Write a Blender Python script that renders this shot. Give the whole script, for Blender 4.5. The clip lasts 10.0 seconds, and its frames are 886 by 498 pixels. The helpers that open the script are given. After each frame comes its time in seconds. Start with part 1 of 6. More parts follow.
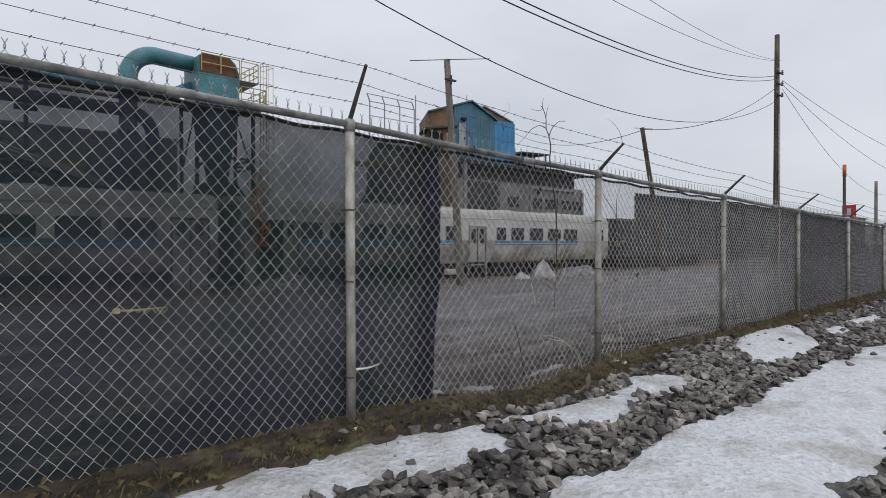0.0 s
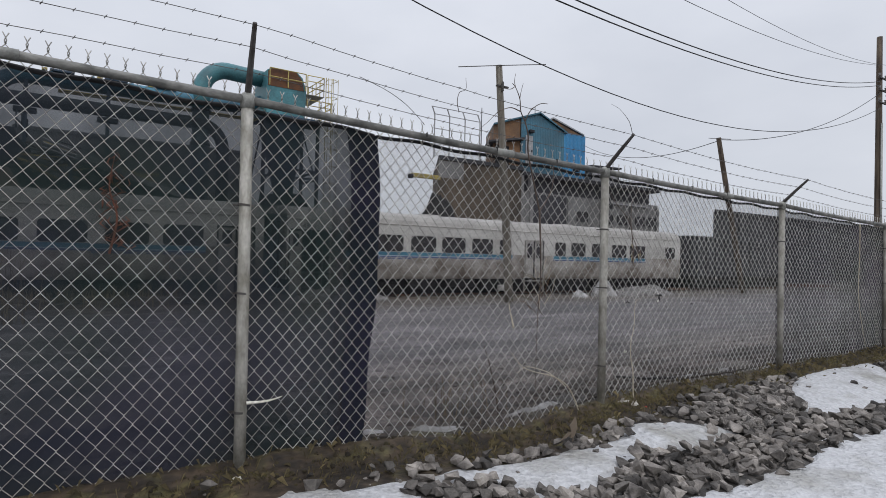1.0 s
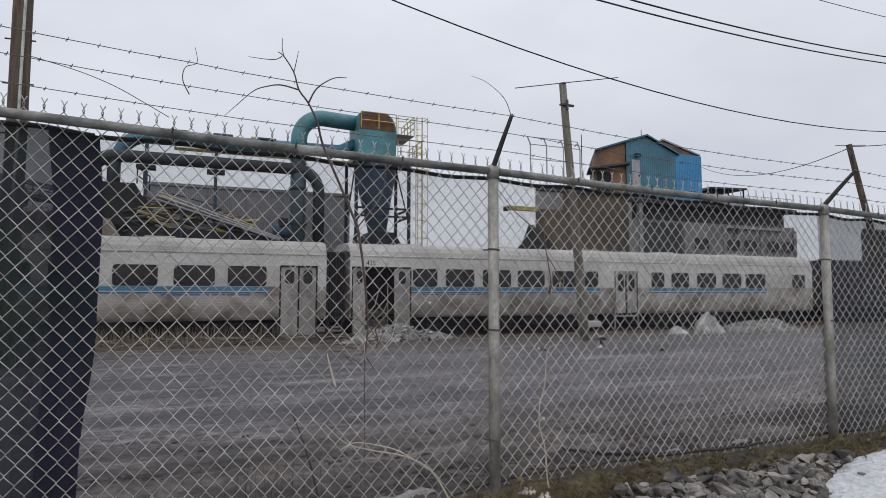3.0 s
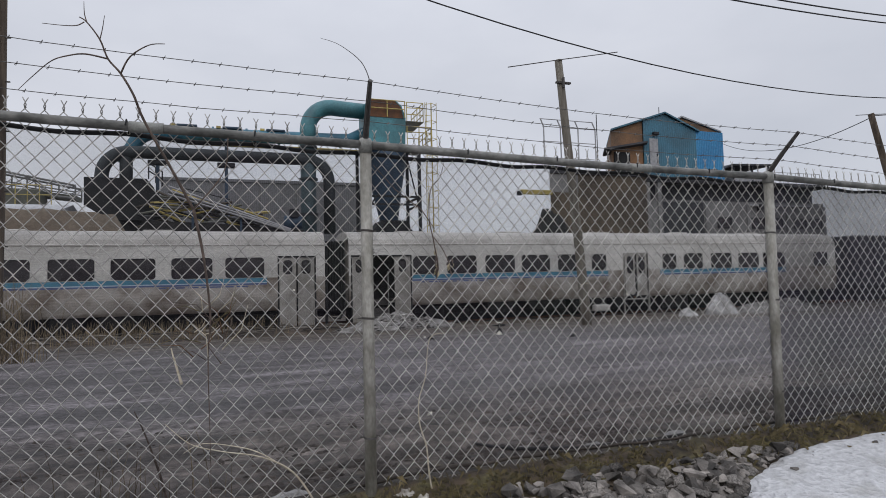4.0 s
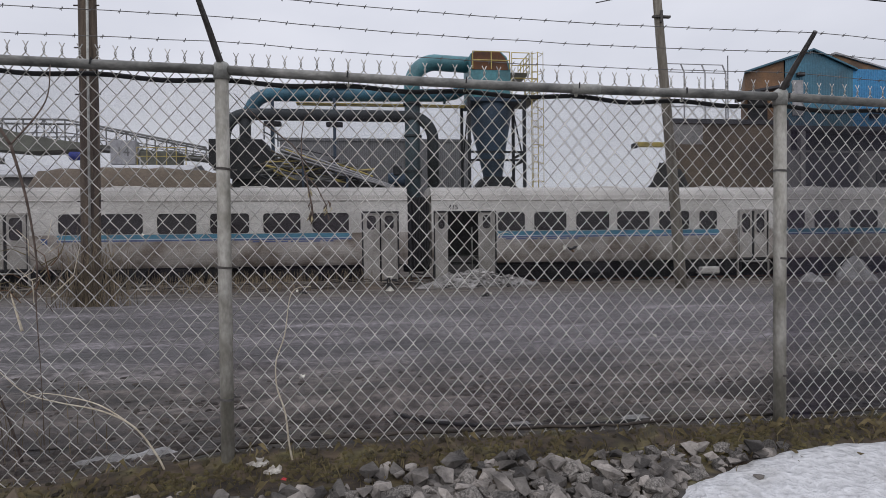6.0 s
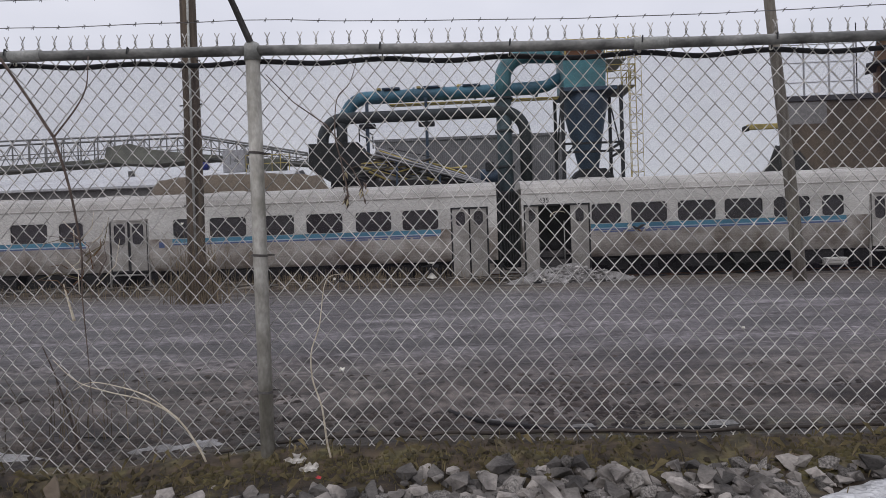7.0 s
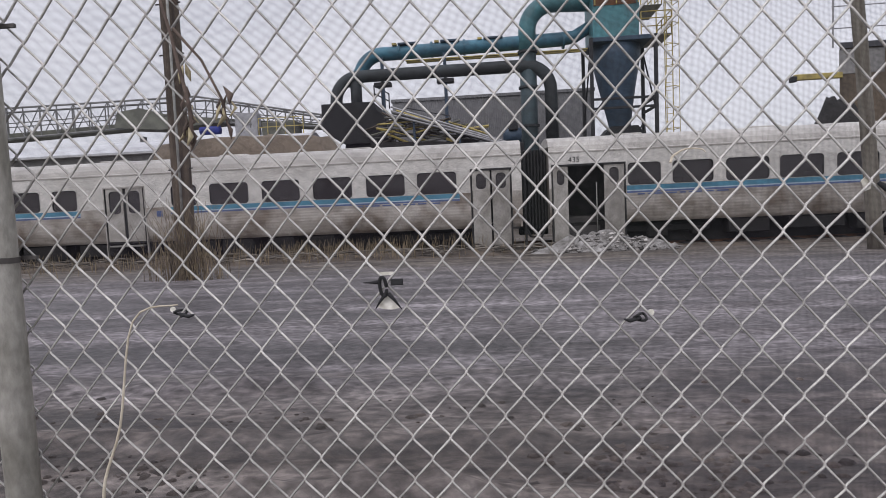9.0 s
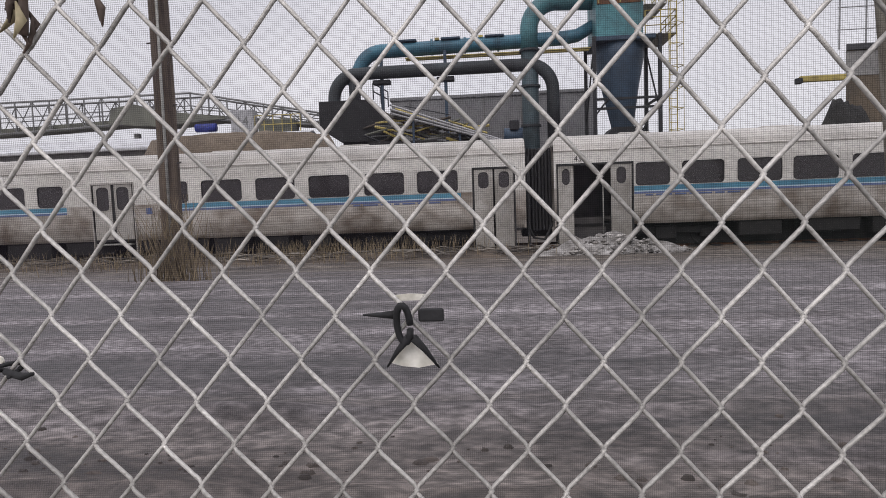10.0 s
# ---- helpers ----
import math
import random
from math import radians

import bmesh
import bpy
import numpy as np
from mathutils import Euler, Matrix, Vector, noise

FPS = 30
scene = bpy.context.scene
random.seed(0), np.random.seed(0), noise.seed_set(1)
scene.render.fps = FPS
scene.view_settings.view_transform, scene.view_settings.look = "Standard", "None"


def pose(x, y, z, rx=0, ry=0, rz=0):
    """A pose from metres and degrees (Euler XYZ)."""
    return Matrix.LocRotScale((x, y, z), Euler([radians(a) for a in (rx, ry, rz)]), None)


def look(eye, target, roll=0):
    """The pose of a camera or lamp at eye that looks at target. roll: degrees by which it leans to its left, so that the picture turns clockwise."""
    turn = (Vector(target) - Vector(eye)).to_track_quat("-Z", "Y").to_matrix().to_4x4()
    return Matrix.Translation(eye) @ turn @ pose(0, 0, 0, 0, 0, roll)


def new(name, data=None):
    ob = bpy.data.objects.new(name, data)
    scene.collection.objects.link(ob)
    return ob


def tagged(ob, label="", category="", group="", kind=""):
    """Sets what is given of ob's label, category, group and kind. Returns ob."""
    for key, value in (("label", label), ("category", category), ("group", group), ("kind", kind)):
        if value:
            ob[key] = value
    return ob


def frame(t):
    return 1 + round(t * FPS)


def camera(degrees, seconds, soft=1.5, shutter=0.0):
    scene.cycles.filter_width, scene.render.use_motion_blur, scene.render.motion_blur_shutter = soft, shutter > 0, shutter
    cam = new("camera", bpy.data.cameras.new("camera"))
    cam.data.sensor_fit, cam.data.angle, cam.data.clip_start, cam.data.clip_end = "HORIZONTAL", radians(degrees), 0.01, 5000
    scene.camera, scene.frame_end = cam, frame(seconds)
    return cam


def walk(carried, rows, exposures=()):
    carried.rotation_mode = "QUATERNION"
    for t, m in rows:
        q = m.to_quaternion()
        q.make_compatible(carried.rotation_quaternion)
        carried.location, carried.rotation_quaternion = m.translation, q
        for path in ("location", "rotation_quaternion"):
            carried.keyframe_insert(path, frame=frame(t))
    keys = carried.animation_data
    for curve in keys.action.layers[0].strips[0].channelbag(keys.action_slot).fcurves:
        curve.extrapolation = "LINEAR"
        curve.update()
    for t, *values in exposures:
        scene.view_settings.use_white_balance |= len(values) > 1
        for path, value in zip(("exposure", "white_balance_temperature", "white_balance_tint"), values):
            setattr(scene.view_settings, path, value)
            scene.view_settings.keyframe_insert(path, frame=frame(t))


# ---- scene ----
cam = camera(74.4, 10.0, soft=0.9)
PATH = [
    (0, (-5.288, -3.487, 1.217), (-3.959, -1.993, 1.198), 0.0),
    (0.5, (-4.626, -3.501, 1.2), (-3.422, -1.904, 1.198), -1.3),
    (1, (-3.993, -3.37, 1.179), (-2.865, -1.719, 1.208), 1.3),
    (1.5, (-3.408, -3.363, 1.167), (-2.457, -1.603, 1.203), 0.7),
    (2, (-2.851, -3.301, 1.176), (-1.973, -1.506, 1.261), 1.3),
    (2.5, (-2.31, -3.307, 1.197), (-1.42, -1.518, 1.29), 1.4),
    (2.7, (-2.035, -3.291, 1.195), (-1.233, -1.466, 1.349), 1.4),
    (3.8, (-0.928, -3.259, 1.158), (-0.226, -1.39, 1.284), -1.1),
    (4, (-0.715, -3.298, 1.159), (-0.05, -1.415, 1.264), -1.4),
    (4.5, (-0.301, -3.259, 1.147), (0.274, -1.345, 1.207), -1.0),
    (5, (0.106, -3.213, 1.156), (0.669, -1.295, 1.208), 1.1),
    (5.5, (0.432, -3.196, 1.136), (0.725, -1.217, 1.125), -0.1),
    (5.7, (0.549, -3.157, 1.11), (0.81, -1.175, 1.08), -0.5),
    (6.8, (0.996, -2.869, 1.006), (1.121, -0.873, 0.983), 0.0),
    (7, (1.007, -2.821, 0.99), (0.921, -0.823, 0.962), -2.0),
    (7.5, (1.072, -2.618, 0.968), (0.782, -0.64, 0.932), -3.2),
    (8, (1.012, -2.024, 0.92), (0.913, -0.028, 0.838), -5.7),
    (8.5, (1.046, -1.599, 1.034), (0.978, 0.39, 0.837), -2.7),
    (9, (1.051, -1.178, 1.023), (0.882, 0.81, 0.875), -2.6),
    (9.5, (0.94, -0.857, 0.994), (0.899, 1.136, 0.843), -0.8),
    (10, (0.911, -0.573, 0.98), (0.752, 1.415, 0.836), -2.1),
]
EXPOSURES = [(0, -0.04, 6500, 10), (2.5, 0.0, 6500, 10), (4.0, -0.16, 6500, 11), (4.5, -0.21, 6500, 11), (5.0, -0.21, 6500, 11), (5.5, -0.04, 6550, 12),
             (7.0, 0.0, 6550, 14), (7.5, 0.12, 6550, 15), (8.5, 0.37, 6600, 15), (9.2, 0.35, 6650, 15), (10.0, 0.33, 6850, 15)]
walk(cam, [(t, look(e, g, r)) for t, e, g, r in PATH], EXPOSURES)

# ---- world and light: thin overcast winter sky ----
world = bpy.data.worlds.new("overcast_sky")
scene.world = world
world.use_nodes = True
wn, wl = world.node_tree.nodes, world.node_tree.links
bg = wn["Background"]
sky = wn.new("ShaderNodeTexSky")
sky.sky_type, sky.sun_disc = "NISHITA", False
sky.sun_elevation, sky.sun_rotation = radians(38), radians(200)
dim = wn.new("ShaderNodeVectorMath")
dim.operation = "SCALE"
dim.inputs["Scale"].default_value = 0.08
wl.new(sky.outputs[0], dim.inputs[0])
wtc = wn.new("ShaderNodeTexCoord")
wmap = wn.new("ShaderNodeMapping")
wmap.inputs["Scale"].default_value = (1.2, 1.2, 3.0)
wl.new(wtc.outputs["Generated"], wmap.inputs[0])
cloud = wn.new("ShaderNodeTexNoise")
cloud.inputs["Scale"].default_value, cloud.inputs["Detail"].default_value = 1.6, 5
wl.new(wmap.outputs[0], cloud.inputs["Vector"])
cramp = wn.new("ShaderNodeValToRGB")
cramp.color_ramp.elements[0].position, cramp.color_ramp.elements[0].color = 0.3, (0.59, 0.62, 0.69, 1)
cramp.color_ramp.elements[1].position, cramp.color_ramp.elements[1].color = 0.7, (0.735, 0.76, 0.825, 1)
wl.new(cloud.outputs[0], cramp.inputs[0])
wmix = wn.new("ShaderNodeMix")
wmix.data_type = "RGBA"
wmix.inputs["Factor"].default_value = 0.92
wl.new(dim.outputs[0], wmix.inputs["A"])
wl.new(cramp.outputs[0], wmix.inputs["B"])
zsep = wn.new("ShaderNodeSeparateXYZ")
wl.new(wtc.outputs["Generated"], zsep.inputs[0])
zpos = wn.new("ShaderNodeMath")
zpos.operation = "MAXIMUM"
zpos.inputs[1].default_value = 0.0
wl.new(zsep.outputs["Z"], zpos.inputs[0])
zcub = wn.new("ShaderNodeMath")
zcub.operation = "POWER"
zcub.inputs[1].default_value = 2.6
wl.new(zpos.outputs[0], zcub.inputs[0])
zgain = wn.new("ShaderNodeMath")
zgain.operation = "MULTIPLY_ADD"
zgain.inputs[1].default_value, zgain.inputs[2].default_value = 1.5, 1.0
wl.new(zcub.outputs[0], zgain.inputs[0])
wgain = wn.new("ShaderNodeVectorMath")
wgain.operation = "SCALE"
wl.new(wmix.outputs["Result"], wgain.inputs[0])
wl.new(zgain.outputs[0], wgain.inputs["Scale"])
wl.new(wgain.outputs[0], bg.inputs["Color"])
bg.inputs["Strength"].default_value = 1.04

sun = new("sun", bpy.data.lights.new("sun", "SUN"))
sun.data.energy, sun.data.angle, sun.data.color = 0.5, radians(25), (1.0, 0.96, 0.9)
sun.matrix_world = look((-20, -55, 45), (0, 0, 0))


# ---- materials ----
def mat(name, c1, c2=None, scale=3.0, rough=0.75, metal=0.0, bump=0.25, fine=60.0, stretch=(1, 1, 1), lo=0.35, hi=0.68,
        wave=0.0, wave_axis="X", wave_bump=0.5, spread=0.12, depth=0.01):
    """Two colours mixed by coarse noise, darkened by fine grain, with fine relief; optional ribs by a wave."""
    c2 = c2 or tuple(0.7 * v for v in c1)
    m = bpy.data.materials.new(name)
    m.use_nodes = True
    n, l = m.node_tree.nodes, m.node_tree.links
    p = n["Principled BSDF"]
    p.inputs["Roughness"].default_value, p.inputs["Metallic"].default_value = rough, metal
    tc = n.new("ShaderNodeTexCoord")
    mp = n.new("ShaderNodeMapping")
    mp.inputs["Scale"].default_value = stretch
    l.new(tc.outputs["Object"], mp.inputs[0])
    big, small = n.new("ShaderNodeTexNoise"), n.new("ShaderNodeTexNoise")
    big.inputs["Scale"].default_value, big.inputs["Detail"].default_value = scale, 7
    small.inputs["Scale"].default_value, small.inputs["Detail"].default_value = fine, 4
    for q in (big, small):
        l.new(mp.outputs[0], q.inputs["Vector"])
    ramp = n.new("ShaderNodeValToRGB")
    ramp.color_ramp.elements[0].position, ramp.color_ramp.elements[0].color = lo, (*c2, 1)
    ramp.color_ramp.elements[1].position, ramp.color_ramp.elements[1].color = hi, (*c1, 1)
    l.new(big.outputs[0], ramp.inputs[0])
    grain = n.new("ShaderNodeMapRange")
    grain.inputs["From Min"].default_value, grain.inputs["From Max"].default_value = 0.3, 0.7
    grain.inputs["To Min"].default_value, grain.inputs["To Max"].default_value = 0.78, 1.12
    l.new(small.outputs[0], grain.inputs[0])
    info = n.new("ShaderNodeObjectInfo")
    vary = n.new("ShaderNodeMapRange")
    vary.inputs["To Min"].default_value, vary.inputs["To Max"].default_value = 1 - spread, 1 + spread
    l.new(info.outputs["Random"], vary.inputs[0])
    prod = n.new("ShaderNodeMath")
    prod.operation = "MULTIPLY"
    l.new(grain.outputs[0], prod.inputs[0])
    l.new(vary.outputs[0], prod.inputs[1])
    sc = n.new("ShaderNodeVectorMath")
    sc.operation = "SCALE"
    l.new(ramp.outputs[0], sc.inputs[0])
    l.new(prod.outputs[0], sc.inputs["Scale"])
    l.new(sc.outputs[0], p.inputs["Base Color"])
    b = n.new("ShaderNodeBump")
    b.inputs["Strength"].default_value, b.inputs["Distance"].default_value = bump, depth
    l.new(small.outputs[0], b.inputs["Height"])
    last = b
    if wave:
        w = n.new("ShaderNodeTexWave")
        w.bands_direction = wave_axis
        w.inputs["Scale"].default_value = wave
        l.new(tc.outputs["Object"], w.inputs["Vector"])
        b2 = n.new("ShaderNodeBump")
        b2.inputs["Strength"].default_value, b2.inputs["Distance"].default_value = wave_bump, 0.04
        l.new(w.outputs[1], b2.inputs["Height"])
        l.new(b.outputs[0], b2.inputs["Normal"])
        last = b2
    l.new(last.outputs[0], p.inputs["Normal"])
    return m


def island_vary(m):
    """Vary a joined mass piece by piece."""
    n, l = m.node_tree.nodes, m.node_tree.links
    g = n.new("ShaderNodeNewGeometry")
    for q in list(n):
        if q.type == "OBJECT_INFO":
            to = [k.to_socket for k in q.outputs["Random"].links]
            for sck in to:
                l.new(g.outputs["Random Per Island"], sck)
    return m


def screen_mat(name, pitch, width, colour, crisp=0.45, gloss=0.3):
    """Woven shade cloth: opaque threads with open gaps between them."""
    m = bpy.data.materials.new(name)
    m.use_nodes = True
    n, l = m.node_tree.nodes, m.node_tree.links
    p = n["Principled BSDF"]
    p.inputs["Roughness"].default_value, p.inputs["Specular IOR Level"].default_value = 0.85, gloss
    tc = n.new("ShaderNodeTexCoord")
    # faded and dusty in broad patches
    fade = n.new("ShaderNodeTexNoise")
    fade.inputs["Scale"].default_value, fade.inputs["Detail"].default_value = 1.1, 4
    l.new(tc.outputs["Object"], fade.inputs["Vector"])
    tone = n.new("ShaderNodeValToRGB")
    tone.color_ramp.elements[0].position, tone.color_ramp.elements[0].color = 0.38, (colour[0] * 0.75, colour[1] * 0.98, colour[2] * 0.75, 1)
    tone.color_ramp.elements[1].position, tone.color_ramp.elements[1].color = 0.62, (colour[0] * 1.25, colour[1] * 1.02, colour[2] * 1.3, 1)
    l.new(fade.outputs[0], tone.inputs[0])
    l.new(tone.outputs[0], p.inputs["Base Color"])
    sep = n.new("ShaderNodeSeparateXYZ")
    wander = n.new("ShaderNodeTexNoise")
    wander.inputs["Scale"].default_value, wander.inputs["Detail"].default_value = 30.0, 2
    l.new(tc.outputs["Object"], wander.inputs["Vector"])
    small = n.new("ShaderNodeVectorMath")
    small.operation = "SCALE"
    small.inputs["Scale"].default_value = 0.0016
    l.new(wander.outputs["Color"], small.inputs[0])
    bent = n.new("ShaderNodeVectorMath")
    l.new(tc.outputs["Object"], bent.inputs[0])
    l.new(small.outputs[0], bent.inputs[1])
    l.new(bent.outputs[0], sep.inputs[0])
    # uneven weave: the threads get denser and looser from place to place
    big = n.new("ShaderNodeTexNoise")
    big.inputs["Scale"].default_value, big.inputs["Detail"].default_value = 1.7, 3
    l.new(tc.outputs["Object"], big.inputs["Vector"])
    wid = n.new("ShaderNodeMapRange")
    wid.inputs["From Min"].default_value, wid.inputs["From Max"].default_value = 0.3, 0.7
    wid.inputs["To Min"].default_value, wid.inputs["To Max"].default_value = width * 0.85, width * 1.15
    l.new(big.outputs[0], wid.inputs[0])
    hits = []
    for axis in ("X", "Z"):
        d = n.new("ShaderNodeMath")
        d.operation = "DIVIDE"
        d.inputs[1].default_value = pitch
        l.new(sep.outputs[axis], d.inputs[0])
        f = n.new("ShaderNodeMath")
        f.operation = "FRACT"
        l.new(d.outputs[0], f.inputs[0])
        c = n.new("ShaderNodeMath")
        c.operation = "LESS_THAN"
        l.new(f.outputs[0], c.inputs[0])
        l.new(wid.outputs[0], c.inputs[1])
        hits.append(c)
    mx = n.new("ShaderNodeMath")
    mx.operation = "MAXIMUM"
    l.new(hits[0].outputs[0], mx.inputs[0])
    l.new(hits[1].outputs[0], mx.inputs[1])
    # fuzz between the threads: part of the cover is even
    gap = n.new("ShaderNodeMath")
    gap.operation = "SUBTRACT"
    gap.inputs[0].default_value = 1.0
    l.new(wid.outputs[0], gap.inputs[1])
    sq = n.new("ShaderNodeMath")
    sq.operation = "POWER"
    sq.inputs[1].default_value = 2.0
    l.new(gap.outputs[0], sq.inputs[0])
    even = n.new("ShaderNodeMath")
    even.operation = "SUBTRACT"
    even.inputs[0].default_value = 1.0
    l.new(sq.outputs[0], even.inputs[1])
    cover = n.new("ShaderNodeMix")
    cover.inputs["Factor"].default_value = crisp
    l.new(even.outputs[0], cover.inputs["A"])
    l.new(mx.outputs[0], cover.inputs["B"])
    clear = n.new("ShaderNodeBsdfTransparent")
    mix = n.new("ShaderNodeMixShader")
    l.new(cover.outputs["Result"], mix.inputs[0])
    l.new(clear.outputs[0], mix.inputs[1])
    l.new(p.outputs[0], mix.inputs[2])
    l.new(mix.outputs[0], n["Material Output"].inputs["Surface"])
    return m


def glass_mat(name, colour, rough=0.06):
    m = bpy.data.materials.new(name)
    m.use_nodes = True
    p = m.node_tree.nodes["Principled BSDF"]
    p.inputs["Base Color"].default_value = (*colour, 1)
    p.inputs["Transmission Weight"].default_value, p.inputs["Roughness"].default_value = 0.85, rough
    p.inputs["IOR"].default_value = 1.33
    return m


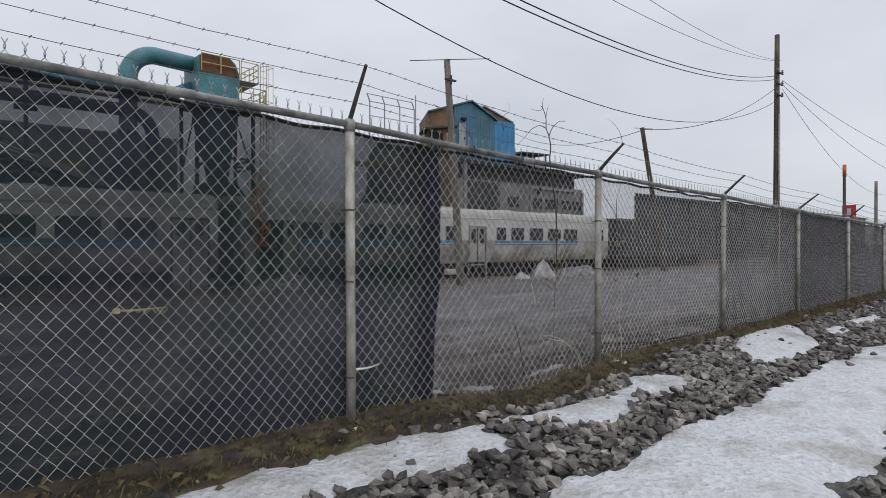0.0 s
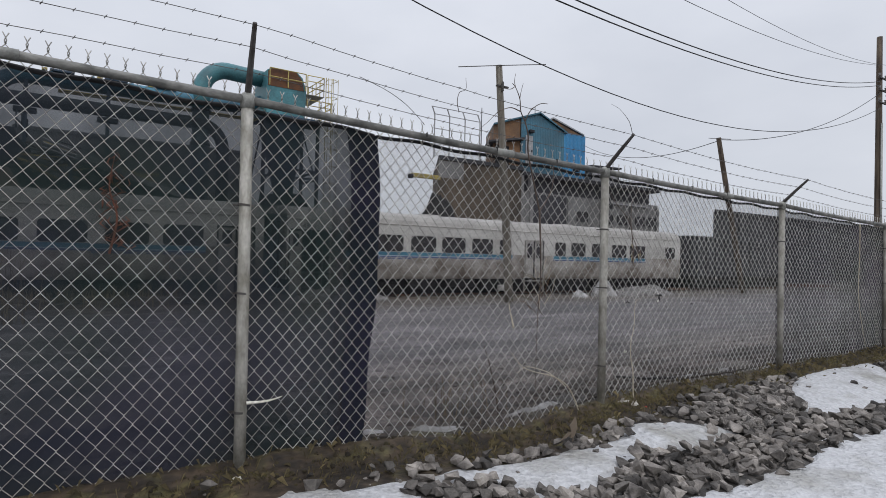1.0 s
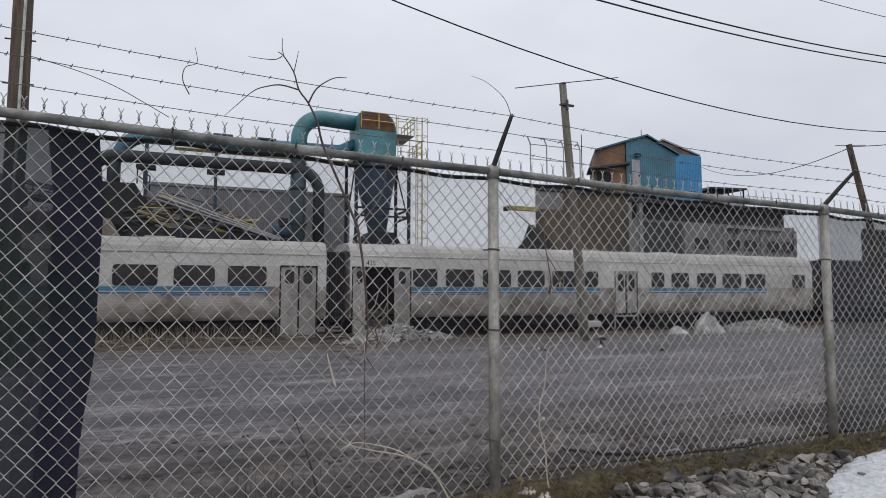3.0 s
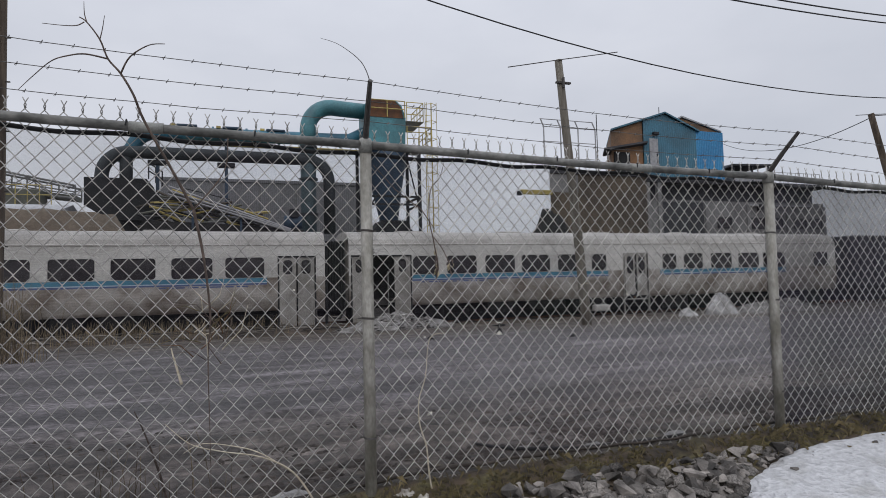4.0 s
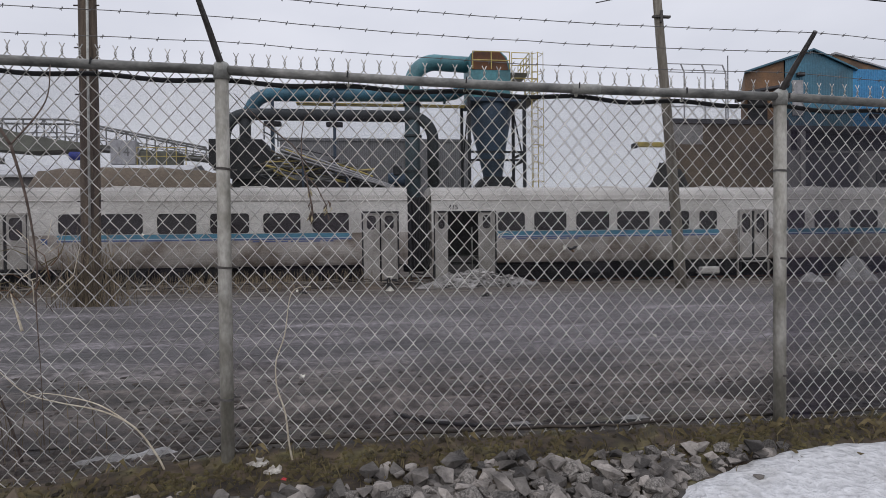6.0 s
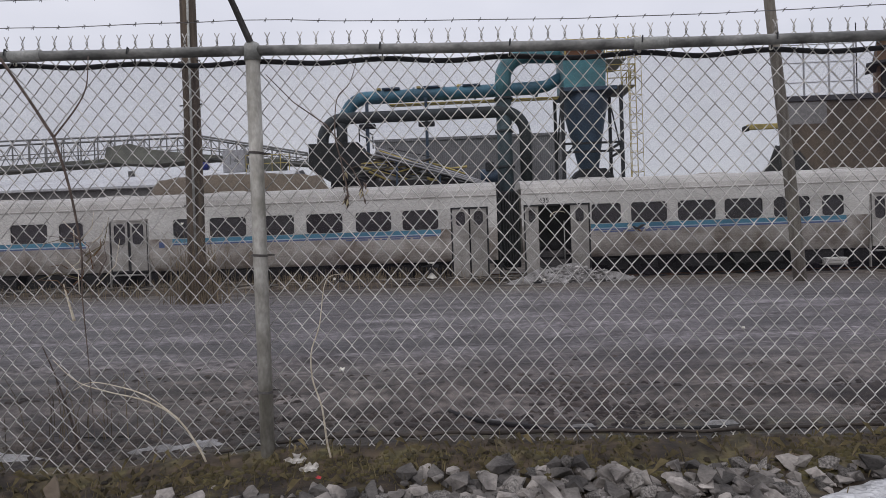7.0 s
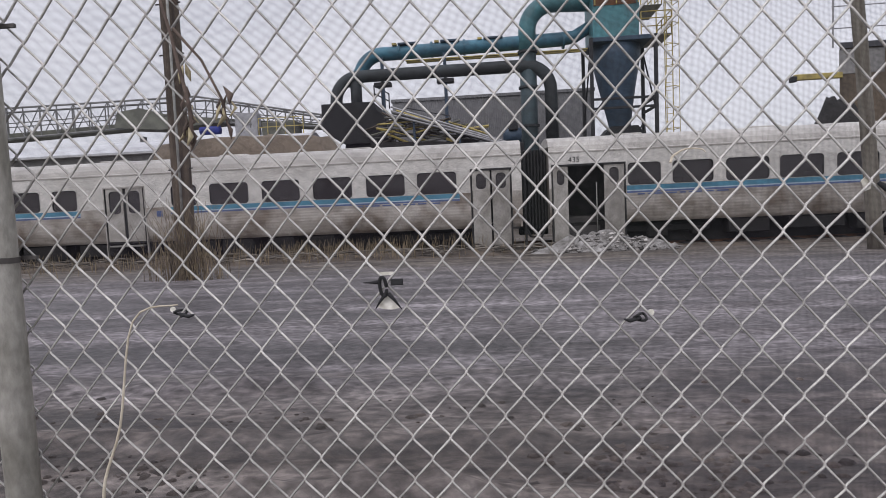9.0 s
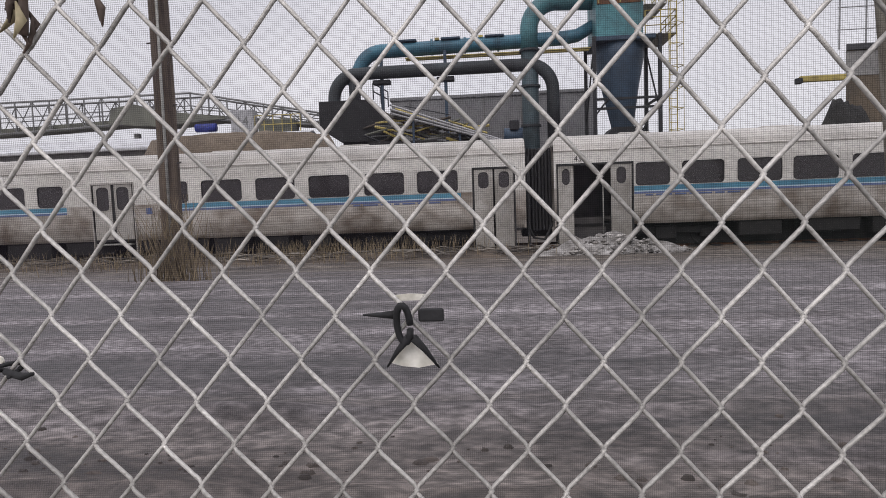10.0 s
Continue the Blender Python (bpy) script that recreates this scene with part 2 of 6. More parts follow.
M = {
    "galv": mat("galvanised_steel", (0.40, 0.40, 0.37), (0.24, 0.24, 0.22), 9, 0.55, 0.45, 0.2, 90),
    "post": mat("weathered_post", (0.52, 0.50, 0.455), (0.24, 0.228, 0.19), 11, 0.65, 0.25, 0.35, 70, stretch=(1, 1, 0.5)),
    "wire": mat("fence_wire", (0.58, 0.56, 0.525), (0.27, 0.26, 0.243), 14, 0.5, 0.45, 0.25, 200),
    "rail": mat("rail_pipe", (0.29, 0.285, 0.265), (0.095, 0.095, 0.088), 12, 0.6, 0.3, 0.3, 60, stretch=(0.6, 1, 1)),
    "arm": mat("dark_arm_steel", (0.12, 0.115, 0.11), (0.06, 0.05, 0.045), 12, 0.7, 0.3),
    "barb": mat("rusty_barbed_wire", (0.17, 0.165, 0.16), (0.085, 0.075, 0.07), 8, 0.7, 0.4),
    "screen": screen_mat("thin_shade_cloth", 0.0023, 0.175, (0.022, 0.021, 0.026)),
    # copies of the thin cloth with grazing-view darkening and haze painted in
    "screen_mid": screen_mat("slant_darkened_shade_cloth", 0.0023, 0.43, (0.026, 0.025, 0.035), 0.3),
    "screen_far": screen_mat("slant_hazed_shade_cloth", 0.0023, 0.68, (0.040, 0.038, 0.046), 0.25),
    "tan": mat("yellowed_plastic", (0.50, 0.43, 0.27), (0.30, 0.25, 0.15), 30, 0.7),
    "hose": mat("black_rubber_hose", (0.022, 0.020, 0.019), (0.012, 0.011, 0.010), 12, 0.6),
    "mud": mat("dark_wet_mud", (0.060, 0.047, 0.038), (0.020, 0.015, 0.012), 2.0, 0.75, 0, 0.8, 40, depth=0.015, spread=0.3),
    "screen_dark": screen_mat("dense_shade_cloth", 0.0023, 0.655, (0.020, 0.0265, 0.034), 0.2, 0.2),
    "fold": screen_mat("folded_shade_cloth", 0.0023, 0.80, (0.015, 0.0175, 0.027), 0.2, 0.2),
    "hem": mat("black_webbing", (0.02, 0.02, 0.022), (0.012, 0.012, 0.013), 20, 0.8),
    "white_plastic": mat("white_plastic", (0.72, 0.70, 0.64), (0.55, 0.52, 0.42), 30, 0.6),
    "snow": mat("old_snow", (0.53, 0.53, 0.54), (0.28, 0.268, 0.235), 1.9, 0.75, 0, 1.0, 22, lo=0.28, hi=0.52, depth=0.05),
    "dirty_snow": mat("dirty_snow", (0.62, 0.61, 0.60), (0.26, 0.25, 0.24), 3, 0.8, 0, 0.8, 30, depth=0.03),
    "rubble": mat("rubble_and_slush", (0.38, 0.365, 0.35), (0.12, 0.11, 0.10), 4, 0.85, 0, 1.0, 14, depth=0.06),
    "stone": mat("crushed_stone", (0.35, 0.322, 0.292), (0.085, 0.076, 0.068), 6, 0.85, 0, 0.8, 70, spread=0.6),
    "straw": mat("dry_straw", (0.19, 0.15, 0.075), (0.075, 0.06, 0.028), 9, 0.9, spread=0.3),
    "stem": mat("pale_dry_stem", (0.62, 0.56, 0.45), (0.42, 0.36, 0.27), 20, 0.85),
    "vine": mat("bare_vine_bark", (0.15, 0.11, 0.09), (0.07, 0.052, 0.043), 20, 0.9),
    "leaf": mat("withered_leaf", (0.16, 0.08, 0.035), (0.09, 0.045, 0.02), 30, 0.9),
    "wood_pole": mat("brown_weathered_pole", (0.150, 0.115, 0.083), (0.052, 0.038, 0.029), 3, 0.9, 0, 0.6, 50, stretch=(3, 3, 0.25), depth=0.03),
    "wood_pale": mat("pale_weathered_pole", (0.27, 0.25, 0.21), (0.14, 0.12, 0.095), 3, 0.9, 0, 0.6, 50, stretch=(3, 3, 0.25), depth=0.03),
    "car_white": mat("worn_car_paint", (0.74, 0.72, 0.68), (0.56, 0.54, 0.50), 0.9, 0.42, 0.15, 0.08, 25, stretch=(0.5, 1, 1.6)),
    "car_roof": mat("dusty_car_roof", (0.58, 0.555, 0.515), (0.40, 0.38, 0.35), 0.8, 0.6, 0.1, 0.15, 25),
    "car_steel": mat("dull_fluted_steel", (0.45, 0.42, 0.38), (0.19, 0.155, 0.125), 1.6, 0.45, 0.3, 0.1, 30, stretch=(0.9, 1, 1.2), lo=0.33, hi=0.60),
    "door_steel": mat("grey_door_steel", (0.50, 0.48, 0.445), (0.30, 0.28, 0.25), 2.4, 0.45, 0.25, 0.1, 30),
    "teal": mat("faded_teal_stripe", (0.078, 0.265, 0.375), (0.05, 0.18, 0.275), 1.2, 0.5),
    "navy": mat("faded_blue_line", (0.10, 0.15, 0.30), (0.07, 0.10, 0.22), 2, 0.5),
    "stripe_white": mat("white_line", (0.52, 0.66, 0.76), (0.42, 0.52, 0.60), 2, 0.5),
    "rubber": mat("black_rubber", (0.025, 0.025, 0.026), (0.015, 0.015, 0.015), 10, 0.7),
    "under": mat("grimy_underframe", (0.018, 0.0165, 0.016), (0.010, 0.0095, 0.009), 3, 0.85, 0.1, 0.4),
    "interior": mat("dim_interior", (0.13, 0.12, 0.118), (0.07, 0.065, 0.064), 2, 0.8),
    "glass": glass_mat("tinted_train_glass", (0.25, 0.225, 0.24)),
    "duct_blue": mat("blue_painted_duct", (0.045, 0.17, 0.24), (0.03, 0.085, 0.125), 0.8, 0.5, 0.1, 0.15, 12),
    "duct_teal": mat("teal_painted_duct", (0.07, 0.23, 0.26), (0.05, 0.13, 0.15), 0.9, 0.5, 0.1, 0.15, 12),
    "duct_dark": mat("sooty_duct", (0.05, 0.062, 0.068), (0.025, 0.028, 0.030), 0.8, 0.7, 0.1, 0.2, 12),
    "duct_slate": mat("grey_blue_duct", (0.06, 0.10, 0.115), (0.03, 0.045, 0.05), 0.8, 0.6, 0.1, 0.2, 12),
    "cyclone": mat("dark_blue_steel", (0.042, 0.078, 0.125), (0.024, 0.042, 0.066), 0.7, 0.55, 0.1, 0.15, 10),
    "rust": mat("rust_steel", (0.20, 0.085, 0.035), (0.09, 0.05, 0.035), 1.5, 0.85),
    "yellow": mat("yellow_rail_paint", (0.56, 0.45, 0.13), (0.34, 0.27, 0.10), 3, 0.6),
    "frame": mat("dark_frame_steel", (0.035, 0.037, 0.042), (0.02, 0.02, 0.023), 2, 0.7, 0.2),
    "hopper": mat("black_hopper_steel", (0.016, 0.017, 0.018), (0.01, 0.01, 0.011), 2, 0.8),
    "grey_clad": mat("grey_cladding", (0.27, 0.27, 0.278), (0.21, 0.21, 0.217), 0.4, 0.6, 0.1, 0.05, 8, wave=2.2, wave_axis="X"),
    "brown_wall": mat("brown_stained_wall", (0.175, 0.135, 0.096), (0.085, 0.069, 0.055), 0.35, 0.9, 0, 0.3, 6),
    "concrete": mat("stained_concrete", (0.27, 0.265, 0.26), (0.19, 0.185, 0.18), 0.5, 0.9, 0, 0.2, 6),
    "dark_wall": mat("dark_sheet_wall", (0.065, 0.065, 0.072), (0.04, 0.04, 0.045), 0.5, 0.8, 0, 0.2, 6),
    "shed_blue": mat("blue_sheet_metal", (0.050, 0.165, 0.235), (0.042, 0.105, 0.145), 0.5, 0.5, 0.1, 0.1, 8, wave=1.6, wave_axis="X"),
    "shed_bright": mat("bright_blue_sheet_metal", (0.035, 0.24, 0.46), (0.03, 0.17, 0.35), 0.5, 0.5, 0.1, 0.1, 8, wave=1.8, wave_axis="X"),
    "shed_brown": mat("rusted_sheet_wall", (0.26, 0.14, 0.07), (0.12, 0.08, 0.055), 0.6, 0.85, 0, 0.2, 8),
    "rail_pale": mat("pale_handrail", (0.42, 0.42, 0.43), (0.30, 0.30, 0.31), 4, 0.6, 0.2),
    "truss": mat("galvanised_truss", (0.24, 0.24, 0.235), (0.14, 0.14, 0.135), 1, 0.7, 0.2),
    "paper": mat("dirty_paper", (0.55, 0.52, 0.47), (0.26, 0.235, 0.20), 20, 0.85, 0, 0.5, 80),
    "conveyor": mat("grey_green_conveyor", (0.17, 0.175, 0.14), (0.10, 0.10, 0.085), 0.8, 0.8),
    "blue_motor": mat("blue_motor_paint", (0.03, 0.05, 0.30), (0.02, 0.03, 0.16), 3, 0.6),
    "earth": mat("brown_earth_mound", (0.20, 0.16, 0.12), (0.13, 0.102, 0.075), 0.8, 0.95, 0, 0.6, 9, depth=0.06),
    "tyre_heap": mat("dark_scrap_heap", (0.03, 0.028, 0.027), (0.016, 0.015, 0.015), 1.2, 0.9, 0, 0.7, 8, depth=0.06),
    "scrap_a": mat("rusty_scrap", (0.09, 0.07, 0.05), (0.045, 0.038, 0.03), 2, 0.8, spread=0.5),
    "line": mat("black_cable", (0.02, 0.02, 0.022), (0.012, 0.012, 0.013), 5, 0.6),
    "insul": mat("glazed_insulator", (0.14, 0.13, 0.12), (0.09, 0.08, 0.075), 8, 0.3),
    "orange": mat("orange_cap_paint", (0.55, 0.13, 0.04), (0.4, 0.09, 0.03), 5, 0.6),
    "red": mat("red_sign_paint", (0.60, 0.03, 0.035), (0.45, 0.025, 0.03), 5, 0.5),
    "ink": mat("dark_lettering", (0.03, 0.03, 0.035), (0.02, 0.02, 0.02), 8, 0.6),
    "white_roof": mat("snowy_roof", (0.64, 0.65, 0.67), (0.48, 0.48, 0.49), 0.4, 0.8, 0, 0.2, 5),
}

M["stone_rest"] = island_vary(mat("crushed_stone_mass", (0.285, 0.258, 0.232), (0.052, 0.046, 0.042), 6, 0.85, 0, 0.8, 70, spread=0.6))
M["straw"] = island_vary(M["straw"])


# ---- building helpers ----
class Shape:
    """Collects vertices and faces in world coordinates."""

    def __init__(self):
        self.v, self.f = [], []

    def add(self, verts, faces):
        k = len(self.v)
        self.v.extend(tuple(p) for p in verts)
        self.f.extend(tuple(k + i for i in f) for f in faces)
        return self

    def box(self, x0, x1, y0, y1, z0, z1, c=0.0):
        if c <= 0:
            v = [(x, y, z) for x in (x0, x1) for y in (y0, y1) for z in (z0, z1)]
            return self.add(v, [(0, 1, 3, 2), (4, 6, 7, 5), (0, 4, 5, 1), (2, 3, 7, 6), (0, 2, 6, 4), (1, 5, 7, 3)])
        lo, hi, v, at = (x0, y0, z0), (x1, y1, z1), [], {}
        for sx in (0, 1):
            for sy in (0, 1):
                for sz in (0, 1):
                    s = (sx, sy, sz)
                    for a in range(3):
                        q = []
                        for b in range(3):
                            e = hi[b] if s[b] else lo[b]
                            q.append(e if b == a else e - c if s[b] else e + c)
                        at[s, a] = len(v)
                        v.append(q)
        f = []
        ring = ((0, 0), (1, 0), (1, 1), (0, 1))
        for a in range(3):
            b, d = (a + 1) % 3, (a + 2) % 3
            for sg in (0, 1):
                q = []
                for i, j in ring:
                    s = [0, 0, 0]
                    s[a], s[b], s[d] = sg, i, j
                    q.append(at[tuple(s), a])
                f.append(q)
            for i, j in ring:
                s0, s1 = [0, 0, 0], [0, 0, 0]
                s0[b], s0[d], s1[b], s1[d] = i, j, i, j
                s1[a] = 1
                s0, s1 = tuple(s0), tuple(s1)
                f.append((at[s0, b], at[s1, b], at[s1, d], at[s0, d]))
        for sx in (0, 1):
            for sy in (0, 1):
                for sz in (0, 1):
                    f.append(tuple(at[(sx, sy, sz), a] for a in range(3)))
        return self.add(v, f)

    def tube(self, path, r, n=8, cap=True):
        path = [Vector(p) for p in path]
        rs = r if isinstance(r, (list, tuple)) else [r] * len(path)
        v, f, up = [], [], None
        for i, p in enumerate(path):
            d = (path[min(i + 1, len(path) - 1)] - path[max(i - 1, 0)]).normalized()
            if up is None:
                up = Vector((0, 0, 1)) if abs(d.z) < 0.9 else Vector((0, 1, 0))
            a = d.cross(up)
            a = a.normalized() if a.length > 1e-6 else Vector((1, 0, 0))
            b = a.cross(d).normalized()
            up = b
            for k in range(n):
                t = 2 * math.pi * k / n
                v.append(p + (a * math.cos(t) + b * math.sin(t)) * rs[i])
        for i in range(len(path) - 1):
            for k in range(n):
                f.append((i * n + k, i * n + (k + 1) % n, (i + 1) * n + (k + 1) % n, (i + 1) * n + k))
        if cap:
            f.append(tuple(range(n))[::-1])
            f.append(tuple(range((len(path) - 1) * n, len(path) * n)))
        return self.add(v, f)

    def prism(self, poly, y0, y1, skew=0.0):
        """A polygon of (x, z) made solid from y0 to y1; skew: how far the far end is set over in x, per metre."""
        n = len(poly)
        v = [(x, y0, z) for x, z in poly] + [(x + skew * (y1 - y0), y1, z) for x, z in poly]
        return self.add(v, [tuple(range(n)), tuple(range(n, 2 * n))[::-1]] + [(i, (i + 1) % n, n + (i + 1) % n, n + i) for i in range(n)])

    def sweep(self, section, x0, x1, close=True):
        """A section of (y, z) swept along x."""
        n = len(section)
        v = [(x0, y, z) for y, z in section] + [(x1, y, z) for y, z in section]
        f = [(i, (i + 1) % n, n + (i + 1) % n, n + i) for i in range(n if close else n - 1)]
        if close:
            f += [tuple(range(n)), tuple(range(n, 2 * n))]
        return self.add(v, f)


ORIGIN = {}


def finish(name, shape, material, origin, smooth, fix):
    me = bpy.data.meshes.new(name)
    o = Vector(origin)
    me.from_pydata([Vector(p) - o for p in shape.v], [], shape.f)
    if fix:
        bm = bmesh.new()
        bm.from_mesh(me)
        bmesh.ops.recalc_face_normals(bm, faces=bm.faces)
        bm.to_mesh(me)
        bm.free()
    if smooth:
        me.polygons.foreach_set("use_smooth", [True] * len(me.polygons))
    me.materials.append(M[material])
    me.update()
    return me


def thing(name, label, category, origin=(0, 0, 0), group="", kind=""):
    ob = new(name)
    ob.empty_display_size = 0.1
    ob.location = origin
    ORIGIN[ob] = Vector(origin)
    return tagged(ob, label, category, group, kind)


def part(name, shape, material, parent, label="", smooth=False, fix=True, kind=""):
    o = ORIGIN[parent]
    ob = new(name, finish(name, shape, material, o, smooth, fix))
    ob.parent = parent
    ORIGIN[ob] = o
    return tagged(ob, label, kind=kind)


def solid(name, shape, material, label, category, origin=(0, 0, 0), smooth=False, fix=True, kind="", group=""):
    ob = new(name, finish(name, shape, material, origin, smooth, fix))
    ob.location = origin
    ORIGIN[ob] = Vector(origin)
    return tagged(ob, label, category, group, kind)


def arc(cx, cz, r, a0, a1, y, n=8):
    return [(cx + r * math.cos(radians(a0 + (a1 - a0) * i / n)), y, cz + r * math.sin(radians(a0 + (a1 - a0) * i / n))) for i in range(n + 1)]


def rnoise(x, y, z=0.0):
    return noise.noise(Vector((x, y, z)))


def round_rect(x0, x1, z0, z1, r, n=4):
    out = []
    for cx, cz, a in ((x1 - r, z1 - r, 0), (x0 + r, z1 - r, 90), (x0 + r, z0 + r, 180), (x1 - r, z0 + r, 270)):
        for i in range(n + 1):
            t = radians(a + 90 * i / n)
            out.append((cx + r * math.cos(t), cz + r * math.sin(t)))
    return out


def gasket(x0, x1, z0, z1, r, y0, y1, w=0.03):
    """A frame, square outside and rounded inside."""
    inner = round_rect(x0 + w, x1 - w, z0 + w, z1 - w, r)
    n = len(inner)
    outer = []
    for i, (x, z) in enumerate(inner):
        k = i * 4 // n
        dx, dz = ((1, 1), (-1, 1), (-1, -1), (1, -1))[k]
        outer.append((x1 if dx > 0 else x0, z1 if dz > 0 else z0))
    s = Shape()
    v = [(x, y0, z) for x, z in inner] + [(x, y0, z) for x, z in outer] + [(x, y1, z) for x, z in inner]
    f = []
    for i in range(n):
        j = (i + 1) % n
        f.append((i, j, 2 * n + j, 2 * n + i))
        f.append((n + i, n + j, j, i) if outer[i] != outer[j] else (n + i, j, i))
    return s.add(v, f)


# ---- ground: one sheet from the track side through the yard to the horizon ----
def dip(x):
    """The hollow under the fence between two posts."""
    return 0.125 * math.exp(-((x + 1.15) / 0.82) ** 2)


def base_z(x, y):
    return level_z(x, y) - dip(x) * math.exp(-(y / 0.7) ** 2)


def level_z(x, y):
    if y <= 0:
        t = min(1.0, -y / 1.5)
        z = -0.24 * t ** 0.8
        if y < -1.5:
            z = -0.24 - 0.01 * (-y - 1.5)
        z += 0.005 * x * max(0.0, 1 - abs(y))
    else:
        z = -0.023 * min(y, 16) - (0.0 if y < 16 else 0.004 * min(y - 16, 40))
    return z


def ground_z(x, y):
    z = base_z(x, y)
    if y < 0.2:
        edge = math.exp(-((y + 0.12) / 0.16) ** 2)
        z += edge * (0.004 + 0.04 * rnoise(x * 3, y * 3) + 0.03 * rnoise(x * 9, y * 9, 3) + 0.014 * rnoise(x * 22, y * 22, 5))
        z += 0.012 * rnoise(x * 5, y * 5, 1)
    elif y < 15:
        z += 0.025 * rnoise(x * 0.12, y * 1.6, 5) + 0.008 * rnoise(x * 3, y * 4, 6)
    return z


def axis(*spans):
    out = []
    for a, b, step in spans:
        out += list(np.arange(a, b, step))
    return out + [spans[-1][1]]


gx = axis((-900, -60, 60), (-60, -8, 4), (-8, -5, 0.1), (-5, 6, 0.045), (6, 16, 0.1), (16, 40, 0.8), (40, 100, 6), (100, 900, 80))
gy = axis((-700, -20, 40), (-20, -5, 2), (-5, -1.5, 0.12), (-1.5, -0.5, 0.05), (-0.5, 0.3, 0.025), (0.3, 4, 0.12), (4, 16, 0.4), (16, 60, 4), (60, 900, 80))
gv = [(x, y, ground_z(x, y)) for y in gy for x in gx]
nx = len(gx)
gf = [(j * nx + i, j * nx + i + 1, (j + 1) * nx + i + 1, (j + 1) * nx + i) for j in range(len(gy) - 1) for i in range(nx - 1)]


def ground_material():
    m = bpy.data.materials.new("yard_and_trackside_earth")
    m.use_nodes = True
    n, l = m.node_tree.nodes, m.node_tree.links
    p = n["Principled BSDF"]
    p.inputs["Roughness"].default_value = 0.8
    tc = n.new("ShaderNodeTexCoord")
    sep = n.new("ShaderNodeSeparateXYZ")
    l.new(tc.outputs["Object"], sep.inputs[0])

    def ramp_noise(scale, stretch, colours, detail=7):
        mp = n.new("ShaderNodeMapping")
        mp.inputs["Scale"].default_value = stretch
        l.new(tc.outputs["Object"], mp.inputs[0])
        t = n.new("ShaderNodeTexNoise")
        t.inputs["Scale"].default_value, t.inputs["Detail"].default_value = scale, detail
        l.new(mp.outputs[0], t.inputs["Vector"])
        r = n.new("ShaderNodeValToRGB")
        while len(r.color_ramp.elements) < len(colours):
            r.color_ramp.elements.new(0.5)
        for e, (pos, c) in zip(r.color_ramp.elements, colours):
            e.position, e.color = pos, (*c, 1)
        l.new(t.outputs[0], r.inputs[0])
        return t, r

    # yard: dark worn asphalt and packed grit, streaked along the way vehicles drive
    t1, yard = ramp_noise(1.0, (0.16, 1.7, 1), [(0.36, (0.050, 0.043, 0.044)), (0.46, (0.094, 0.084, 0.086)), (0.55, (0.136, 0.123, 0.126)), (0.66, (0.190, 0.174, 0.179))], 11)
    t2, soil = ramp_noise(5.0, (1, 1, 1), [(0.32, (0.020, 0.014, 0.009)), (0.52, (0.046, 0.032, 0.019)), (0.68, (0.078, 0.068, 0.026))])
    t3, grit = ramp_noise(14.0, (1, 1, 1), [(0.30, (0.016, 0.014, 0.012)), (0.55, (0.042, 0.038, 0.034)), (0.75, (0.09, 0.085, 0.08))])
    t4, speck = ramp_noise(20.0, (0.6, 1, 1), [(0.34, (0.45, 0.44, 0.43)), (0.5, (0.95, 0.95, 0.95)), (0.68, (1.75, 1.75, 1.75))], 9)

    def step(sock, a, b):
        r = n.new("ShaderNodeMapRange")
        r.interpolation_type = "SMOOTHSTEP"
        r.inputs["From Min"].default_value, r.inputs["From Max"].default_value = a, b
        l.new(sock, r.inputs[0])
        return r.outputs[0]

    def mix(fac, a, b):
        x = n.new("ShaderNodeMix")
        x.data_type = "RGBA"
        l.new(fac, x.inputs["Factor"])
        l.new(a, x.inputs["A"])
        l.new(b, x.inputs["B"])
        return x.outputs["Result"]

    wob = n.new("ShaderNodeMath")
    wob.operation = "MULTIPLY_ADD"
    wob.inputs[1].default_value = 0.35
    l.new(t2.outputs[0], wob.inputs[0])
    l.new(sep.outputs["Y"], wob.inputs[2])
    side = mix(step(wob.outputs[0], -0.45, -0.15), grit.outputs[0], soil.outputs[0])
    col = mix(step(wob.outputs[0], 0.30, 0.75), side, yard.outputs[0])
    t5, mud = ramp_noise(1.3, (0.22, 1.4, 1), [(0.37, (0.020, 0.015, 0.013)), (0.46, (0.074, 0.060, 0.052)), (0.58, (0.158, 0.135, 0.122))], 12)
    wob2 = n.new("ShaderNodeMath")
    wob2.operation = "MULTIPLY_ADD"
    wob2.inputs[1].default_value = 2.4
    l.new(t1.outputs[0], wob2.inputs[0])
    l.new(sep.outputs["Y"], wob2.inputs[2])
    inner = mix(step(wob2.outputs[0], 2.4, 4.4), mud.outputs[0], yard.outputs[0])
    col = mix(step(wob.outputs[0], 0.30, 0.75), side, inner)
    t7, dust = ramp_noise(2.4, (0.35, 1.2, 1), [(0.36, (0.045, 0.035, 0.027)), (0.50, (0.092, 0.076, 0.062)), (0.64, (0.150, 0.130, 0.108))])
    wob3 = n.new("ShaderNodeMath")
    wob3.operation = "MULTIPLY_ADD"
    wob3.inputs[1].default_value = 5.0
    l.new(t5.outputs[0], wob3.inputs[0])
    l.new(sep.outputs["Y"], wob3.inputs[2])
    far = mix(step(wob3.outputs[0], 11.0, 15.5), col, dust.outputs[0])
    sc = n.new("ShaderNodeMix")
    sc.data_type, sc.blend_type = "RGBA", "MULTIPLY"
    sc.inputs["Factor"].default_value = 1
    l.new(far, sc.inputs["A"])
    l.new(speck.outputs[0], sc.inputs["B"])
